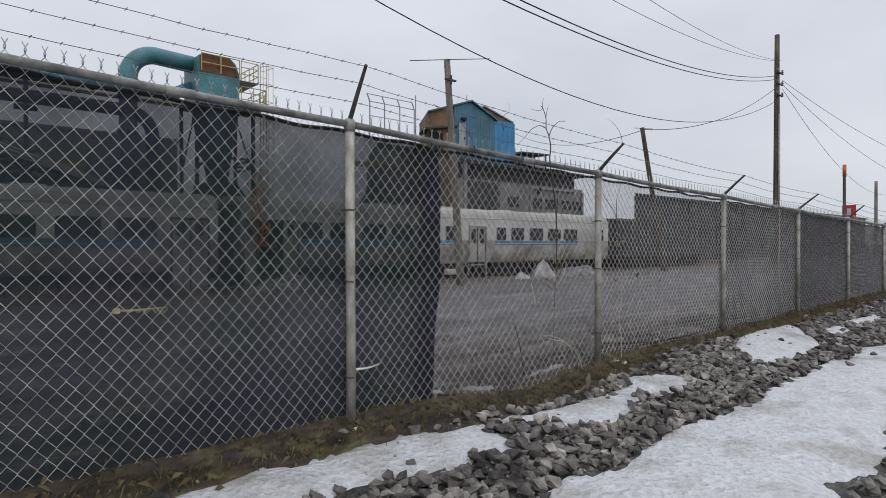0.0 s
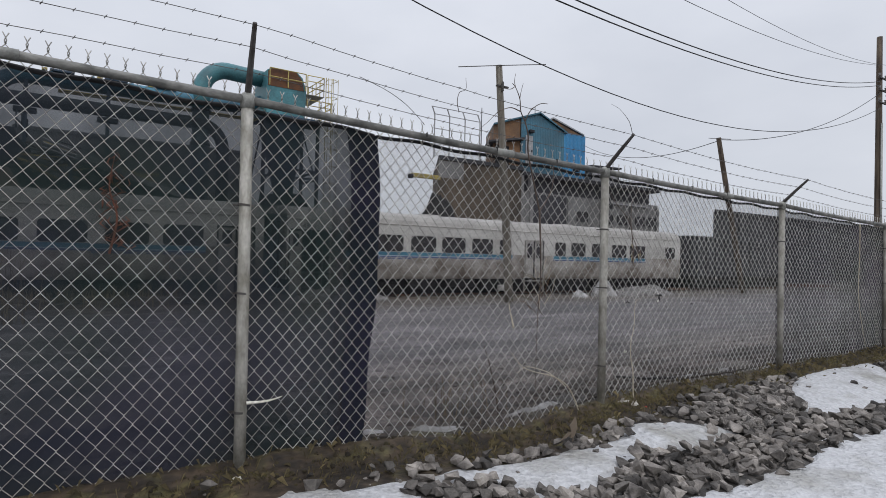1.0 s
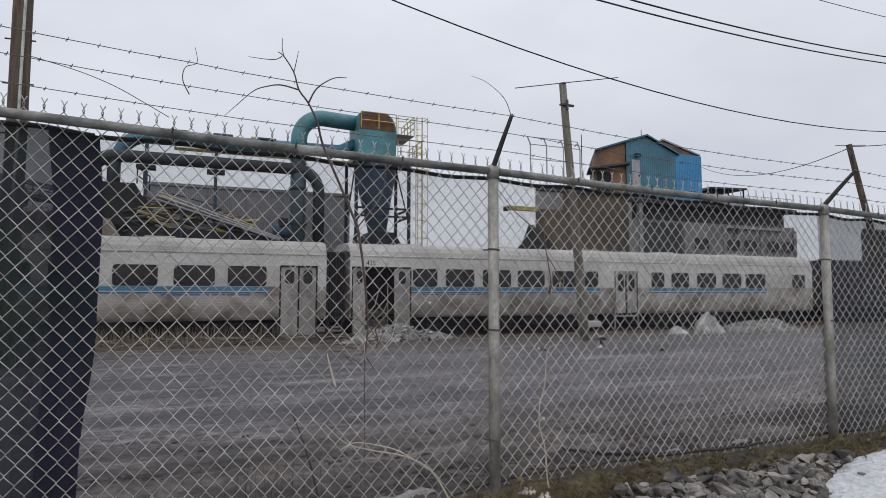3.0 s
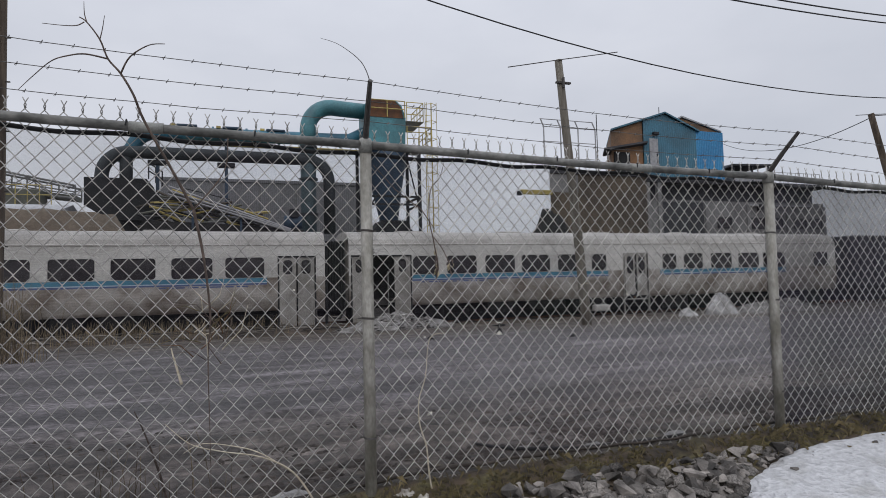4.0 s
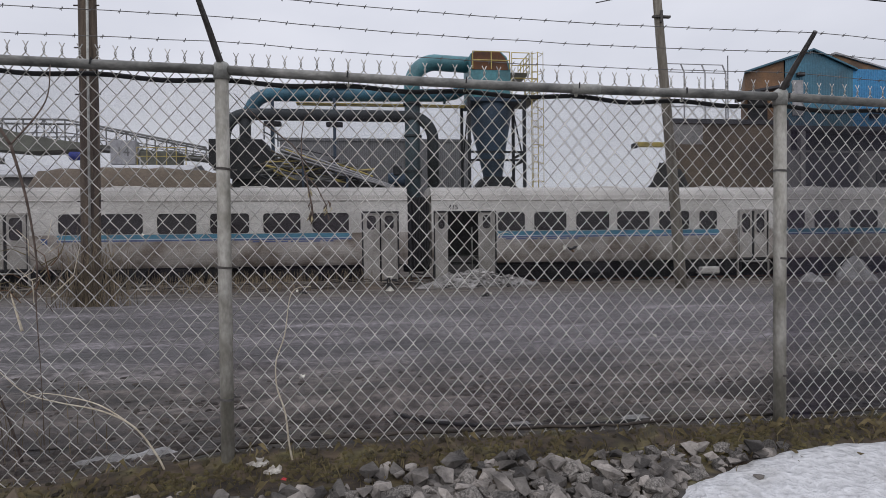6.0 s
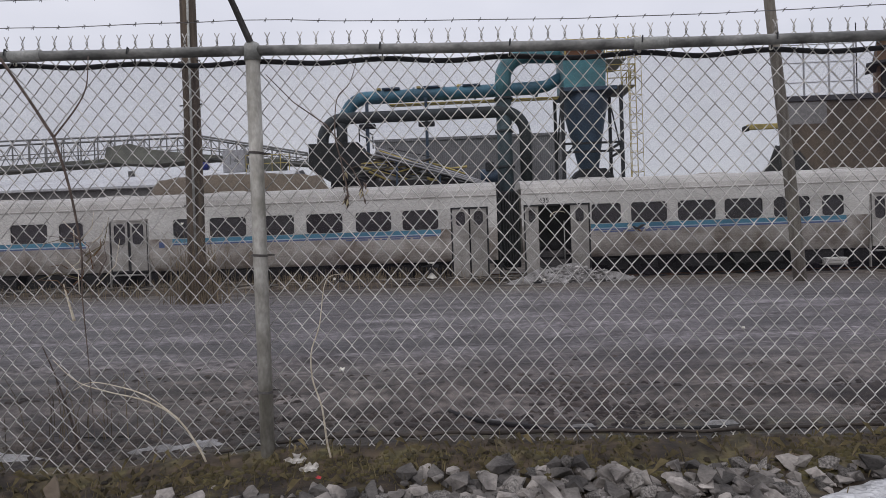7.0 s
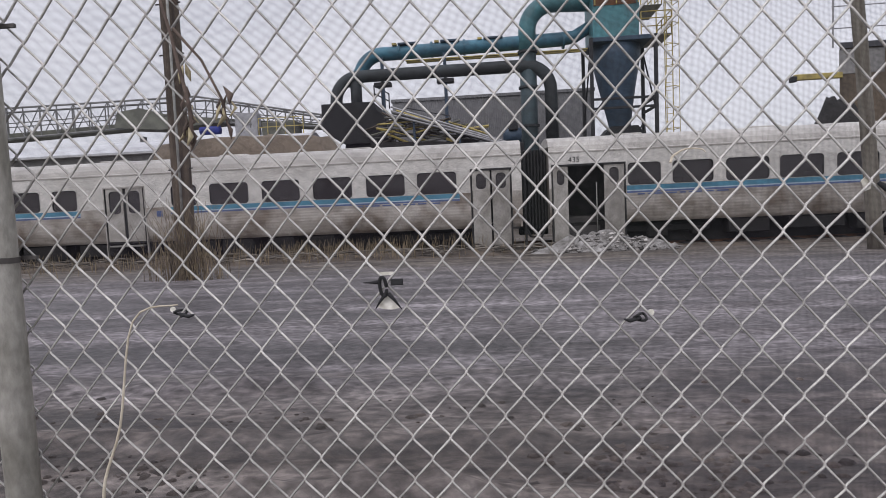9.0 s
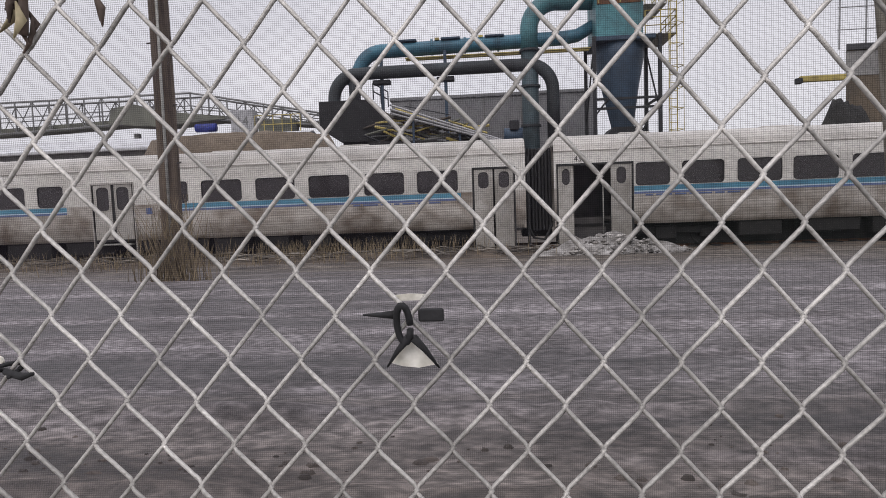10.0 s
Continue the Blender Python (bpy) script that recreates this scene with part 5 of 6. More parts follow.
# ---- heaps in the yard ----
def heap(name, label, category, cx, cy, rx, ry, h, material, seed, base=None, rough=0.3, n=36, kind="", flat=0.0):
    s = Shape()
    z0 = (ground_z(cx, cy) if base is None else base) - 0.06
    rings = 12
    for j in range(rings + 1):
        u = j / rings
        for i in range(n):
            a = 2 * math.pi * i / n
            k = 1 + rough * rnoise(math.cos(a) * 1.7 + seed, math.sin(a) * 1.7, u * 1.5)
            prof = max(0.0, (1 - u ** 1.5)) if not flat else min(1.0, (1 - u) / (1 - flat))
            x, y = cx + rx * u * k * math.cos(a), cy + ry * u * k * math.sin(a)
            z = z0 + h * prof * (1 + rough * 0.9 * rnoise(x * 1.3, y * 1.3, seed) + 0.35 * rough * rnoise(x * 5, y * 5, seed))
            s.v.append((x, y, z))
    for j in range(rings):
        for i in range(n):
            s.f.append((j * n + i, j * n + (i + 1) % n, (j + 1) * n + (i + 1) % n, (j + 1) * n + i))
    return solid(name, s, material, label, category, (cx, cy, z0), smooth=True, kind=kind)


heap("snow_heap", "small pointed heap of dirty snow in the yard", "snow heap", 15.4, 13.1, 0.60, 0.5, 0.82, "dirty_snow", 1, rough=0.6)
heap("snow_heap", "low spread heap of grey gritty snow in the yard", "snow heap", 18.4, 13.3, 2.1, 0.9, 0.55, "rubble", 2, rough=0.7)
heap("snow_heap", "tiny lump of dirty snow in the yard", "snow heap", 13.95, 13.0, 0.4, 0.35, 0.35, "dirty_snow", 3, rough=0.45)
heap("rubble_heap", "grey rubble and snow heap before the open train door", "rubble", 3.75, 14.6, 1.5, 0.75, 0.5, "rubble", 4, rough=0.8)
heap("rubble_heap", "low grey rubble and slush below the train", "rubble", 4.9, 14.4, 0.9, 0.6, 0.32, "rubble", 5, rough=0.8)
rk = random.Random(77)
lumps = Shape()
for i in range(420):
    a, u = rk.uniform(0, 6.283), math.sqrt(rk.random())
    x, y = 4.0 + 2.0 * u * math.cos(a), 14.45 + 0.75 * u * math.sin(a)
    z = ground_z(x, y) + 0.40 * max(0.0, 1 - u ** 1.5) * rk.uniform(0.6, 1.15)
    r = rk.choice((0.03, 0.045, 0.06, 0.09))
    v = [(x + r * rk.uniform(0.6, 1.3) * dx, y + r * rk.uniform(0.6, 1.2) * dy, z + r * rk.uniform(0.4, 0.9) * dz) for dx, dy, dz in ((1, 0, 0), (-1, 0, 0), (0, 1, 0), (0, -1, 0), (0.3, 0.2, 1), (-0.2, 0, -1))]
    lumps.add(v, [(0, 2, 4), (2, 1, 4), (1, 3, 4), (3, 0, 4), (2, 0, 5), (1, 2, 5), (3, 1, 5), (0, 3, 5)])
M["lump"] = island_vary(mat("broken_rubble_lumps", (0.42, 0.40, 0.375), (0.07, 0.062, 0.055), 1.5, 0.9, spread=0.75))
solid("rubble_lumps", lumps, "lump", "broken grey rubble lumps and ice before the train", "rubble", fix=False, kind="stuff")
heap("earth_mound", "flat-topped brown earth mound behind the train", "earth mound", -8.5, 21.5, 5.9, 3.0, 4.35, "earth", 6, rough=0.05, flat=0.58)
heap("scrap_heap", "dark tangled scrap heap beside the brown building", "scrap heap", 19.4, 31.6, 2.9, 2.2, 6.45, "tyre_heap", 7, rough=0.16)

# ruts of packed grit that run along the fence inside the yard
random.seed(9)
for k, (ry, x0, x1, h) in enumerate(((0.75, -6, 12, 0.13), (1.35, -5, 13, 0.10), (2.3, -7, 14, 0.07), (3.6, -8, 16, 0.05))):
    s = Shape()
    xs = np.arange(x0, x1, 0.14)
    for x in xs:
        z = ground_z(x, ry)
        amp = h * (0.6 + 0.9 * rnoise(x * 0.9, k * 4.0) + 0.5 * rnoise(x * 4, k * 2.0)) * min(1, (x - x0) / 1.5, (x1 - x) / 1.5)
        c = ry + 0.09 * rnoise(x * 0.5, k + 7.0)
        for d, e in ((-0.26, -0.03), (-0.12, 0.45), (0, 1.0), (0.14, 0.4), (0.28, -0.03)):
            s.v.append((x, c + d, z - 0.012 + max(-0.02, amp) * e if e > 0 else z - 0.03))
    for i in range(len(xs) - 1):
        for j in range(4):
            s.f.append((i * 5 + j, (i + 1) * 5 + j, (i + 1) * 5 + j + 1, i * 5 + j + 1))
    solid("grit_ridge", s, "ground", "low ridge of dark packed grit along the yard", "grit", smooth=True, fix=False, kind="stuff")

# black hose that lies along the fence foot inside the yard
HOSE = [(0.84, 0.62), (0.89, 0.52), (0.97, 0.40), (1.08, 0.32), (1.25, 0.24), (1.45, 0.17), (1.70, 0.13), (2.00, 0.12), (2.25, 0.15), (2.45, 0.13)]
hz = thing("rubber_hose", "black rubber hose lying curved on the muddy ground", "hose", (1.4, 0.2, ground_z(1.4, 0.2)))
part("hose", Shape().tube([(x, y, ground_z(x, y) + 0.012) for x, y in HOSE], [0.008] + [0.013] * 8 + [0.006], 8), "hose", hz, smooth=True)

# trodden mud lumps and grit between the fence and the driven way
random.seed(17)
mudl = Shape()
for i in range(9000):
    x, y = random.uniform(-4.5, 6.5), 0.12 + abs(random.gauss(0, 0.75))
    if y > 2.6 or rnoise(x * 0.9, y * 2.2, 14) + 0.5 * rnoise(x * 3, y * 5, 3) + random.uniform(-0.35, 0.35) < 0.08:
        continue
    r = random.choice((0.008, 0.011, 0.014, 0.02, 0.028)) * (1.25 if y < 0.9 else 0.9)
    z = ground_z(x, y)
    n = 6
    ring = [(x + 1.5 * r * math.cos(t) * random.uniform(0.6, 1.25), y + r * math.sin(t) * random.uniform(0.6, 1.25), z - 0.008) for t in np.arange(0, 6.2, 1.0472)]
    mid = [(x + 0.6 * (q[0] - x), y + 0.6 * (q[1] - y), z + r * random.uniform(0.2, 0.6)) for q in ring]
    mudl.add(ring + mid + [(x, y, z + r * random.uniform(0.4, 0.75))], [(k, (k + 1) % n, n + (k + 1) % n, n + k) for k in range(n)] + [(n + k, n + (k + 1) % n, 2 * n) for k in range(n)])
M["mud_lump"] = island_vary(mat("trodden_mud_lumps", (0.115, 0.094, 0.080), (0.040, 0.030, 0.025), 1.2, 0.8, 0, 0.8, 50, spread=0.5, depth=0.01))
solid("mud_lumps", mudl, "mud_lump", "trodden dark brown mud lumps inside the fence", "mud", smooth=True, fix=False, kind="stuff")

# bank of brown earth and rubbish along the track
bank = Shape()
bxs, bys = np.arange(-24, 14, 0.22), (13.3, 13.8, 14.2, 14.6, 15.0, 15.35, 15.75, 16.2)
for x in bxs:
    for k, y in enumerate(bys):
        h = (0.0, 0.03, 0.09, 0.14, 0.17, 0.18, 0.15, 0.0)[k] * (1.0 if x < 1.2 else 0.25)
        bank.v.append((x, y, ground_z(x, y) - 0.02 + h * (0.8 + 0.9 * rnoise(x * 0.8, y * 1.2, 4) + 0.5 * rnoise(x * 3.5, y * 3, 9))))
nb_ = len(bys)
for i in range(len(bxs) - 1):
    for j in range(nb_ - 1):
        bank.f.append((i * nb_ + j, (i + 1) * nb_ + j, (i + 1) * nb_ + j + 1, i * nb_ + j + 1))
M["bank"] = mat("brown_track_earth", (0.135, 0.105, 0.078), (0.042, 0.032, 0.025), 1.8, 0.95, 0, 0.9, 14, stretch=(0.5, 1, 1), depth=0.05)
solid("earth_bank", bank, "bank", "low brown earth bank along the track", "earth", smooth=True, fix=False, kind="stuff")
rb = random.Random(33)
rub = Shape()
for i in range(420):
    x, y = rb.uniform(-20, 3.0), rb.uniform(14.0, 15.6)
    z, ln, a = ground_z(x, y) + rb.uniform(0.05, 0.22), rb.uniform(0.1, 0.55), rb.uniform(-0.35, 0.35)
    rub.tube([(x - ln * math.cos(a), y, z - ln * math.sin(a) * 0.3), (x, y + 0.05, z + 0.03), (x + ln * math.cos(a), y, z + ln * math.sin(a) * 0.3)], [0.006, rb.uniform(0.01, 0.028), 0.006], 4)
M["rubbish"] = island_vary(mat("weathered_track_rubbish", (0.24, 0.215, 0.18), (0.05, 0.042, 0.035), 0.9, 0.9, spread=0.7))
solid("track_rubbish", rub, "rubbish", "weathered sticks and scraps strewn along the track", "rubbish", fix=False, kind="stuff")

# dry weeds along the train and at the big pole
random.seed(12)
M["weed"] = island_vary(mat("dead_straw_weeds", (0.33, 0.26, 0.165), (0.13, 0.10, 0.06), 2.0, 0.9, spread=0.5))


def weed_clump(name, label, cx, cy, n, spread, hmax, rad=0.006):
    s = Shape()
    for i in range(n):
        x, y = random.gauss(cx, spread), random.gauss(cy, spread * 0.4)
        z = ground_z(x, y) - 0.02
        h, a = random.uniform(0.3, 1) * hmax, random.uniform(0, 6.28)
        le = random.uniform(0.05, 0.35) * h
        s.tube([(x, y, z), (x + le * 0.4 * math.cos(a), y + le * 0.4 * math.sin(a), z + h * 0.6), (x + le * math.cos(a), y + le * math.sin(a), z + h)], [rad, rad * 0.8, rad * 0.4], 3, cap=False)
    return solid(name, s, "weed", label, "weeds", (cx, cy, ground_z(cx, cy)), fix=False, kind="stuff")


weed_clump("dry_weeds", "dry straw weeds growing under the train side", -3.2, 15.3, 900, 2.2, 0.62, 0.008)
weed_clump("dry_weeds", "dry straw weeds growing by the track", -9.5, 15.1, 600, 3.0, 0.5, 0.008)
weed_clump("dry_weeds", "bare brushy weeds round the wooden pole foot", -5.0, 10.0, 170, 0.34, 1.7, 0.007)
weed_clump("dry_weeds", "thin dead weeds at the fence inside the yard", -1.2, 0.42, 30, 0.28, 0.42, 0.0028)

SLUSH = [(-1.55, 0.20, 0.30, 0.045), (-0.50, 0.22, 0.19, 0.055), (-0.72, 0.24, 0.17, 0.045), (-2.15, 0.20, 0.22, 0.04), (1.57, 0.20, 0.11, 0.02), (2.27, 0.22, 0.09, 0.025), (1.12, 0.34, 0.06, 0.015)]


def litter(name, label, x, y, r, material, seed):
    rr = random.Random(seed)
    s = Shape()
    z = ground_z(x, y) - 0.002
    pts = []
    for j in range(4):
        for i in range(7):
            t = 6.283 * i / 7
            q = r * (0.35 + 0.22 * j) * rr.uniform(0.7, 1.3)
            pts.append((x + q * math.cos(t) * 1.3, y + q * math.sin(t) * 0.7, z + r * (0.50 - 0.19 * j) * rr.uniform(0.5, 1.5)))
    s.add(pts, [(j * 7 + i, j * 7 + (i + 1) % 7, (j + 1) * 7 + (i + 1) % 7, (j + 1) * 7 + i) for j in range(3) for i in range(7)] + [tuple(range(7))])
    return solid(name, s, material, label, "litter", (x, y, z))


litter("paper_litter", "crumpled dirty white paper at the fence foot", 0.16, -0.10, 0.05, "paper", 1)
litter("paper_litter", "torn dirty white paper at the fence foot", 0.24, -0.15, 0.045, "paper", 2)
litter("plastic_litter", "small bright blue plastic scrap on the earth", 0.62, -0.13, 0.012, "shed_bright", 3)
litter("plastic_litter", "small red plastic scrap on the earth", 0.30, -0.22, 0.018, "red", 4)
lf = thing("dead_leaf", "upright curled pale tan dead leaf at the fence foot", "leaf", (-0.80, -0.42, -0.1))
part("blade", Shape().prism([(-0.83, -0.10), (-0.79, -0.09), (-0.765, -0.04), (-0.77, 0.01), (-0.785, 0.05), (-0.81, 0.02), (-0.84, -0.01), (-0.825, -0.05)], -0.424, -0.418), "earth", lf)
part("side_lobe", Shape().prism([(-0.82, -0.06), (-0.86, -0.05), (-0.90, -0.075), (-0.94, -0.10), (-0.87, -0.085)], -0.43, -0.425), "earth", lf)
part("stalk", Shape().tube([(-0.81, -0.421, -0.17), (-0.805, -0.421, -0.12), (-0.80, -0.421, -0.05)], 0.004, 5), "earth", lf)
stem("dead_stick", "thin dark dead stick leaning behind the fence", [(-1.05, -0.03), (-1.10, 0.18), (-1.15, 0.34), (-1.22, 0.52)], 0.12, 0.008, "vine")
curl = stem("curled_wire", "short pale curled wire scrap caught in the fence", [(1.406, 1.088), (1.415, 1.10), (1.44, 1.113), (1.471, 1.112), (1.479, 1.105)], 0.03, 0.003, "stem")
litter("paper_litter", "small white paper scrap below a fence post", -3.10, -0.14, 0.03, "white_plastic", 6)
slush = Shape()
rs = random.Random(21)
for sx0, sy0, sl, sw in SLUSH:
    ring = []
    for k in range(18):
        a = 6.283 * k / 18
        q = rs.uniform(0.6, 1.2)
        px, py = sx0 + sl * q * math.cos(a), sy0 + sw * q * math.sin(a)
        ring.append((px, py, ground_z(px, py) - 0.006))
    mid = [(sx0 + 0.6 * (p[0] - sx0), sy0 + 0.6 * (p[1] - sy0), ground_z(p[0], p[1]) + rs.uniform(0.012, 0.026)) for p in ring]
    slush.add(ring + mid + [(sx0, sy0, ground_z(sx0, sy0) + 0.022)], [(k, (k + 1) % 18, 18 + (k + 1) % 18, 18 + k) for k in range(18)] + [(18 + k, 18 + (k + 1) % 18, 36) for k in range(18)])
solid("slush", slush, "dirty_snow", "thin strips of grey half-melted slush in the yard", "slush", smooth=True, fix=False, kind="stuff")
litter("plastic_litter", "flattened pale plastic sheet behind the fence", -2.75, 0.35, 0.24, "rubble", 7)

# ---- poles and cables ----
def pole(label, foot, top, r0, r1, material, origin=None):
    t = thing("utility_pole", label, "utility pole", foot, group="yard poles")
    a, b = Vector(foot) + Vector((0, 0, -0.3)), Vector(top)
    pts = [a.lerp(b, u) + Vector((0.02 * math.sin(5 * u), 0, 0)) for u in np.linspace(0, 1, 9)]
    part("shaft", Shape().tube(pts, [r0 + (r1 - r0) * i / 8 for i in range(9)], 14), material, t, smooth=True)
    return t


pA = pole("thick grey weathered wooden pole in the yard", (-5.28, 10.4, ground_z(-5.28, 10.4)), (-5.2, 10.4, 9.2), 0.20, 0.165, "wood_pole")
for z in (2.0, 3.1, 4.3, 5.3, 6.2):
    part("step_bolt", Shape().tube([(-5.5, 10.38, z), (-4.98, 10.38, z + 0.02)], 0.016, 6), "arm", pA)
part("conduit", Shape().tube([(-5.2, 10.21, -0.2), (-5.18, 10.22, 3), (-5.14, 10.23, 8.5)], 0.028, 8), "galv", pA, smooth=True)
p1 = pole("leaning grey wooden stub pole with a thin cross rod", (9.03, 11.65, ground_z(9, 11.6)), (8.38, 11.65, 7.62), 0.15, 0.11, "wood_pale")
part("cross_rod", Shape().tube([(6.64, 11.55, 7.2), (8.4, 11.53, 7.6), (10.4, 11.55, 8.05)], 0.015, 5), "arm", p1)
part("bracket", Shape().box(8.2, 8.68, 11.5, 11.6, 6.88, 6.93).tube([(8.42, 11.5, 6.75), (8.42, 11.5, 7.05)], 0.04, 8), "arm", p1)
p2 = pole("leaning dark wooden stub pole", (25.4, 12.5, ground_z(25, 12.5)), (22.94, 12.5, 7.3), 0.15, 0.11, "wood_pole")
part("bracket", Shape().tube([(22.0, 12.45, 7.15), (23.9, 12.45, 7.35)], 0.015, 5), "arm", p2)
p3 = pole("tall dark wooden utility pole carrying cables", (40.65, 12, ground_z(40, 12)), (40.65, 12, 16.2), 0.24, 0.16, "wood_pole")
for z in (13.4, 12.6, 11.8):
    part("cross_bracket", Shape().box(40.1, 41.2, 11.75, 11.85, z, z + 0.08), "arm", p3)
    for x in (40.15, 41.1):
        part("insulator", Shape().tube([(x, 11.8, z + 0.08), (x, 11.8, z + 0.16), (x, 11.8, z + 0.2), (x, 11.8, z + 0.3)], [0.05, 0.09, 0.05, 0.08], 10), "insul", p3, smooth=True)
part("riser_conduit", Shape().tube([(40.5, 11.76, 0.0), (40.5, 11.78, 10.5)], 0.06, 8), "galv", p3, smooth=True)
p4 = pole("slim distant pole with an orange painted top", (57.6, 12, ground_z(57, 12)), (57.5, 12, 8.3), 0.14, 0.12, "wood_pole")
part("orange_top", Shape().tube([(57.52, 12, 7.3), (57.5, 12, 8.4)], 0.155, 12), "orange", p4, smooth=True)
p5 = pole("slim grey distant pole", (68.9, 12, ground_z(68, 12)), (68.9, 12, 7.7), 0.17, 0.14, "wood_pale")
sg = thing("red_sign", "small red sign with a white mark on a post", "sign", (59.4, 12, ground_z(59, 12)))
part("sign_post", Shape().tube([(59.4, 12.1, -0.6), (59.4, 12.1, 4.6)], 0.06, 8), "galv", sg)
part("sign_plate", Shape().box(59.26, 59.32, 11.5, 12.6, 3.6, 4.8, 0.02), "red", sg)
part("sign_mark", Shape().box(59.235, 59.255, 11.9, 12.2, 3.9, 4.5), "stripe_white", sg)


def cable(label, a, b, sag, r, over=1.0, name="cable"):
    a, b = Vector(a), Vector(b)
    pts = []
    for u in np.linspace(0, over, 40):
        p = a.lerp(b, u)
        p.z -= sag * 4 * u * (1 - u)
        pts.append(p)
    return solid(name, Shape().tube(pts, r, 5), "line", label, "cable", tuple(a), smooth=True, group="overhead cables")


cable("thick black overhead cable hung from the tall pole", (40.15, 11.8, 13.15), (-4.3, 5.8, 7.80), 1.48, 0.021, 1.3)
cable("thick black overhead cable hung from the tall pole", (40.15, 11.8, 12.9), (-4.2, 5.9, 7.65), 1.48, 0.020, 1.3)
cable("thin black overhead cable hung from the tall pole", (40.15, 11.8, 14.2), (-12.28, 4.35, 8.88), 1.67, 0.011, 1.3)
cable("thin black overhead cable hung from the tall pole", (41.1, 11.8, 14.4), (-11.5, 3.6, 9.8), 1.8, 0.010, 1.3)
cable("sagging black cable hung low from the tall pole", (40.4, 11.8, 11.5), (0.7, 8.68, 7.89), 2.66, 0.017, 1.5)
cable("black cable strung from the tall pole to the stub pole", (40.4, 11.8, 12.5), (23.0, 12.4, 7.2), 0.9, 0.018)
cable("black cable strung from the stub pole to the blue shed", (23.0, 12.4, 7.2), (36.0, 33.0, 11.6), 1.0, 0.018)
for k, (ya, za) in enumerate(((4.0, 9.5), (9.0, 8.5), (16.0, 8.0))):
    cable("thin cable running on beyond the tall pole", (41.1, 11.8, 13.0 - 0.3 * k), (95, ya, za), 2.2, 0.016)

# ---- duct work and cyclone behind the train ----
DY = 33.5
BASE = -0.45
du = thing("duct_work", "blue and sooty round ducts on steel supports", "industrial duct", (0, DY, BASE))
arch = [(7.2, DY, 12.15), (6.0, DY, 12.2)] + arc(5.0, 10.75, 1.5, 82, 180, DY, 10) + [(3.5, DY, 9.6)]
part("arch_duct", Shape().tube(arch, 0.50, 18), "duct_teal", du, "teal painted arching duct", smooth=True)
part("riser_duct", Shape().tube([(3.5, DY, 9.7), (3.5, DY, 6.0), (3.5, DY, BASE)], 0.48, 18), "duct_slate", du, smooth=True)
for z in (9.6, 7.6, 5.4):
    part("flange", Shape().tube([(3.5, DY, z - 0.06), (3.5, DY, z + 0.06)], 0.58, 18), "duct_dark", du)
up = [(7.1, DY + 0.2, 10.85), (6.2, DY + 0.2, 10.35), (5.4, DY + 0.2, 10.25), (-4.2, DY + 0.2, 10.1)] + arc(-5.0, 8.7, 1.4, 90, 160, DY + 0.2, 7) + [(-6.9, DY + 0.2, 8.2)]
part("upper_duct", Shape().tube(up, [0.34, 0.36] + [0.40] * (len(up) - 2), 16), "duct_blue", du, smooth=True)
for x in np.arange(-4, 6, 1.9):
    part("flange", Shape().tube([(x, DY + 0.2, 10.17), (x + 0.12, DY + 0.2, 10.17)], 0.46, 16), "duct_blue", du)
low = [(4.75, DY - 0.2, 4.2), (4.75, DY - 0.2, 7.4)] + arc(3.35, 7.4, 1.4, 0, 90, DY - 0.2, 8)[1:] + [(-5.8, DY - 0.2, 8.8)] + arc(-6.4, 7.4, 1.4, 90, 180, DY - 0.2, 8)[1:] + [(-7.8, DY - 0.2, 6.6)]
part("lower_duct", Shape().tube(low, 0.36, 16), "duct_dark", du, smooth=True)
part("branch_duct", Shape().tube([(-6.6, DY - 0.1, 8.7), (-6.6, DY - 0.1, 6.6)], 0.34, 14), "duct_dark", du, smooth=True)
part("duct_beam", Shape().box(-3.6, 6.9, DY + 0.4, DY + 0.6, 9.55, 9.68).box(-3.6, 6.9, DY - 0.1, DY + 0.1, 9.55, 9.6), "yellow", du)
for x in (-5.0, -1.3):
    sp = part("support_post", Shape().box(x - 0.09, x + 0.09, DY - 0.1, DY + 0.1, BASE, 9.9), "cyclone", du)
    part("bracket_plate", Shape().box(x - 0.5, x + 0.5, DY - 0.25, DY + 0.25, 8.15, 8.4, 0.03), "frame", sp)
for x in (-4.0, -1.5, 1.0):
    part("walkway_mark", Shape().box(x, x + 1.1, DY - 0.2, DY + 0.5, 10.48, 10.6, 0.02), "cyclone", du)
    part("yellow_clip", Shape().box(x - 0.35, x - 0.1, DY - 0.1, DY + 0.4, 10.5, 10.62), "yellow", du)

cy = thing("cyclone_separator", "tall blue steel cyclone separator in a dark frame", "cyclone separator", (8.4, DY, BASE))
bx = Shape()
prof = [(7.0, 9.8), (9.45, 9.8), (9.5, 11.6), (9.25, 12.3), (8.85, 12.65), (7.3, 12.65), (7.0, 12.45)]
part("head_box", bx.prism(prof, DY - 1.3, DY + 1.3), "duct_teal", cy, "teal head box with a rusty top")
part("rust_band", Shape().prism([(7.05, 11.5), (9.35, 11.5), (9.2, 12.2), (8.8, 12.6), (7.3, 12.6), (7.05, 12.4)], DY - 1.33, DY - 1.31), "rust", cy, "rust-stained band")
cone = [(8.45, DY, 9.8), (8.45, DY, 8.9), (8.5, DY, 7.2), (8.6, DY, 5.2), (8.6, DY, 4.4)]
part("cone", Shape().tube(cone, [1.35, 1.35, 1.0, 0.62, 0.60], 22), "cyclone", cy, smooth=True)
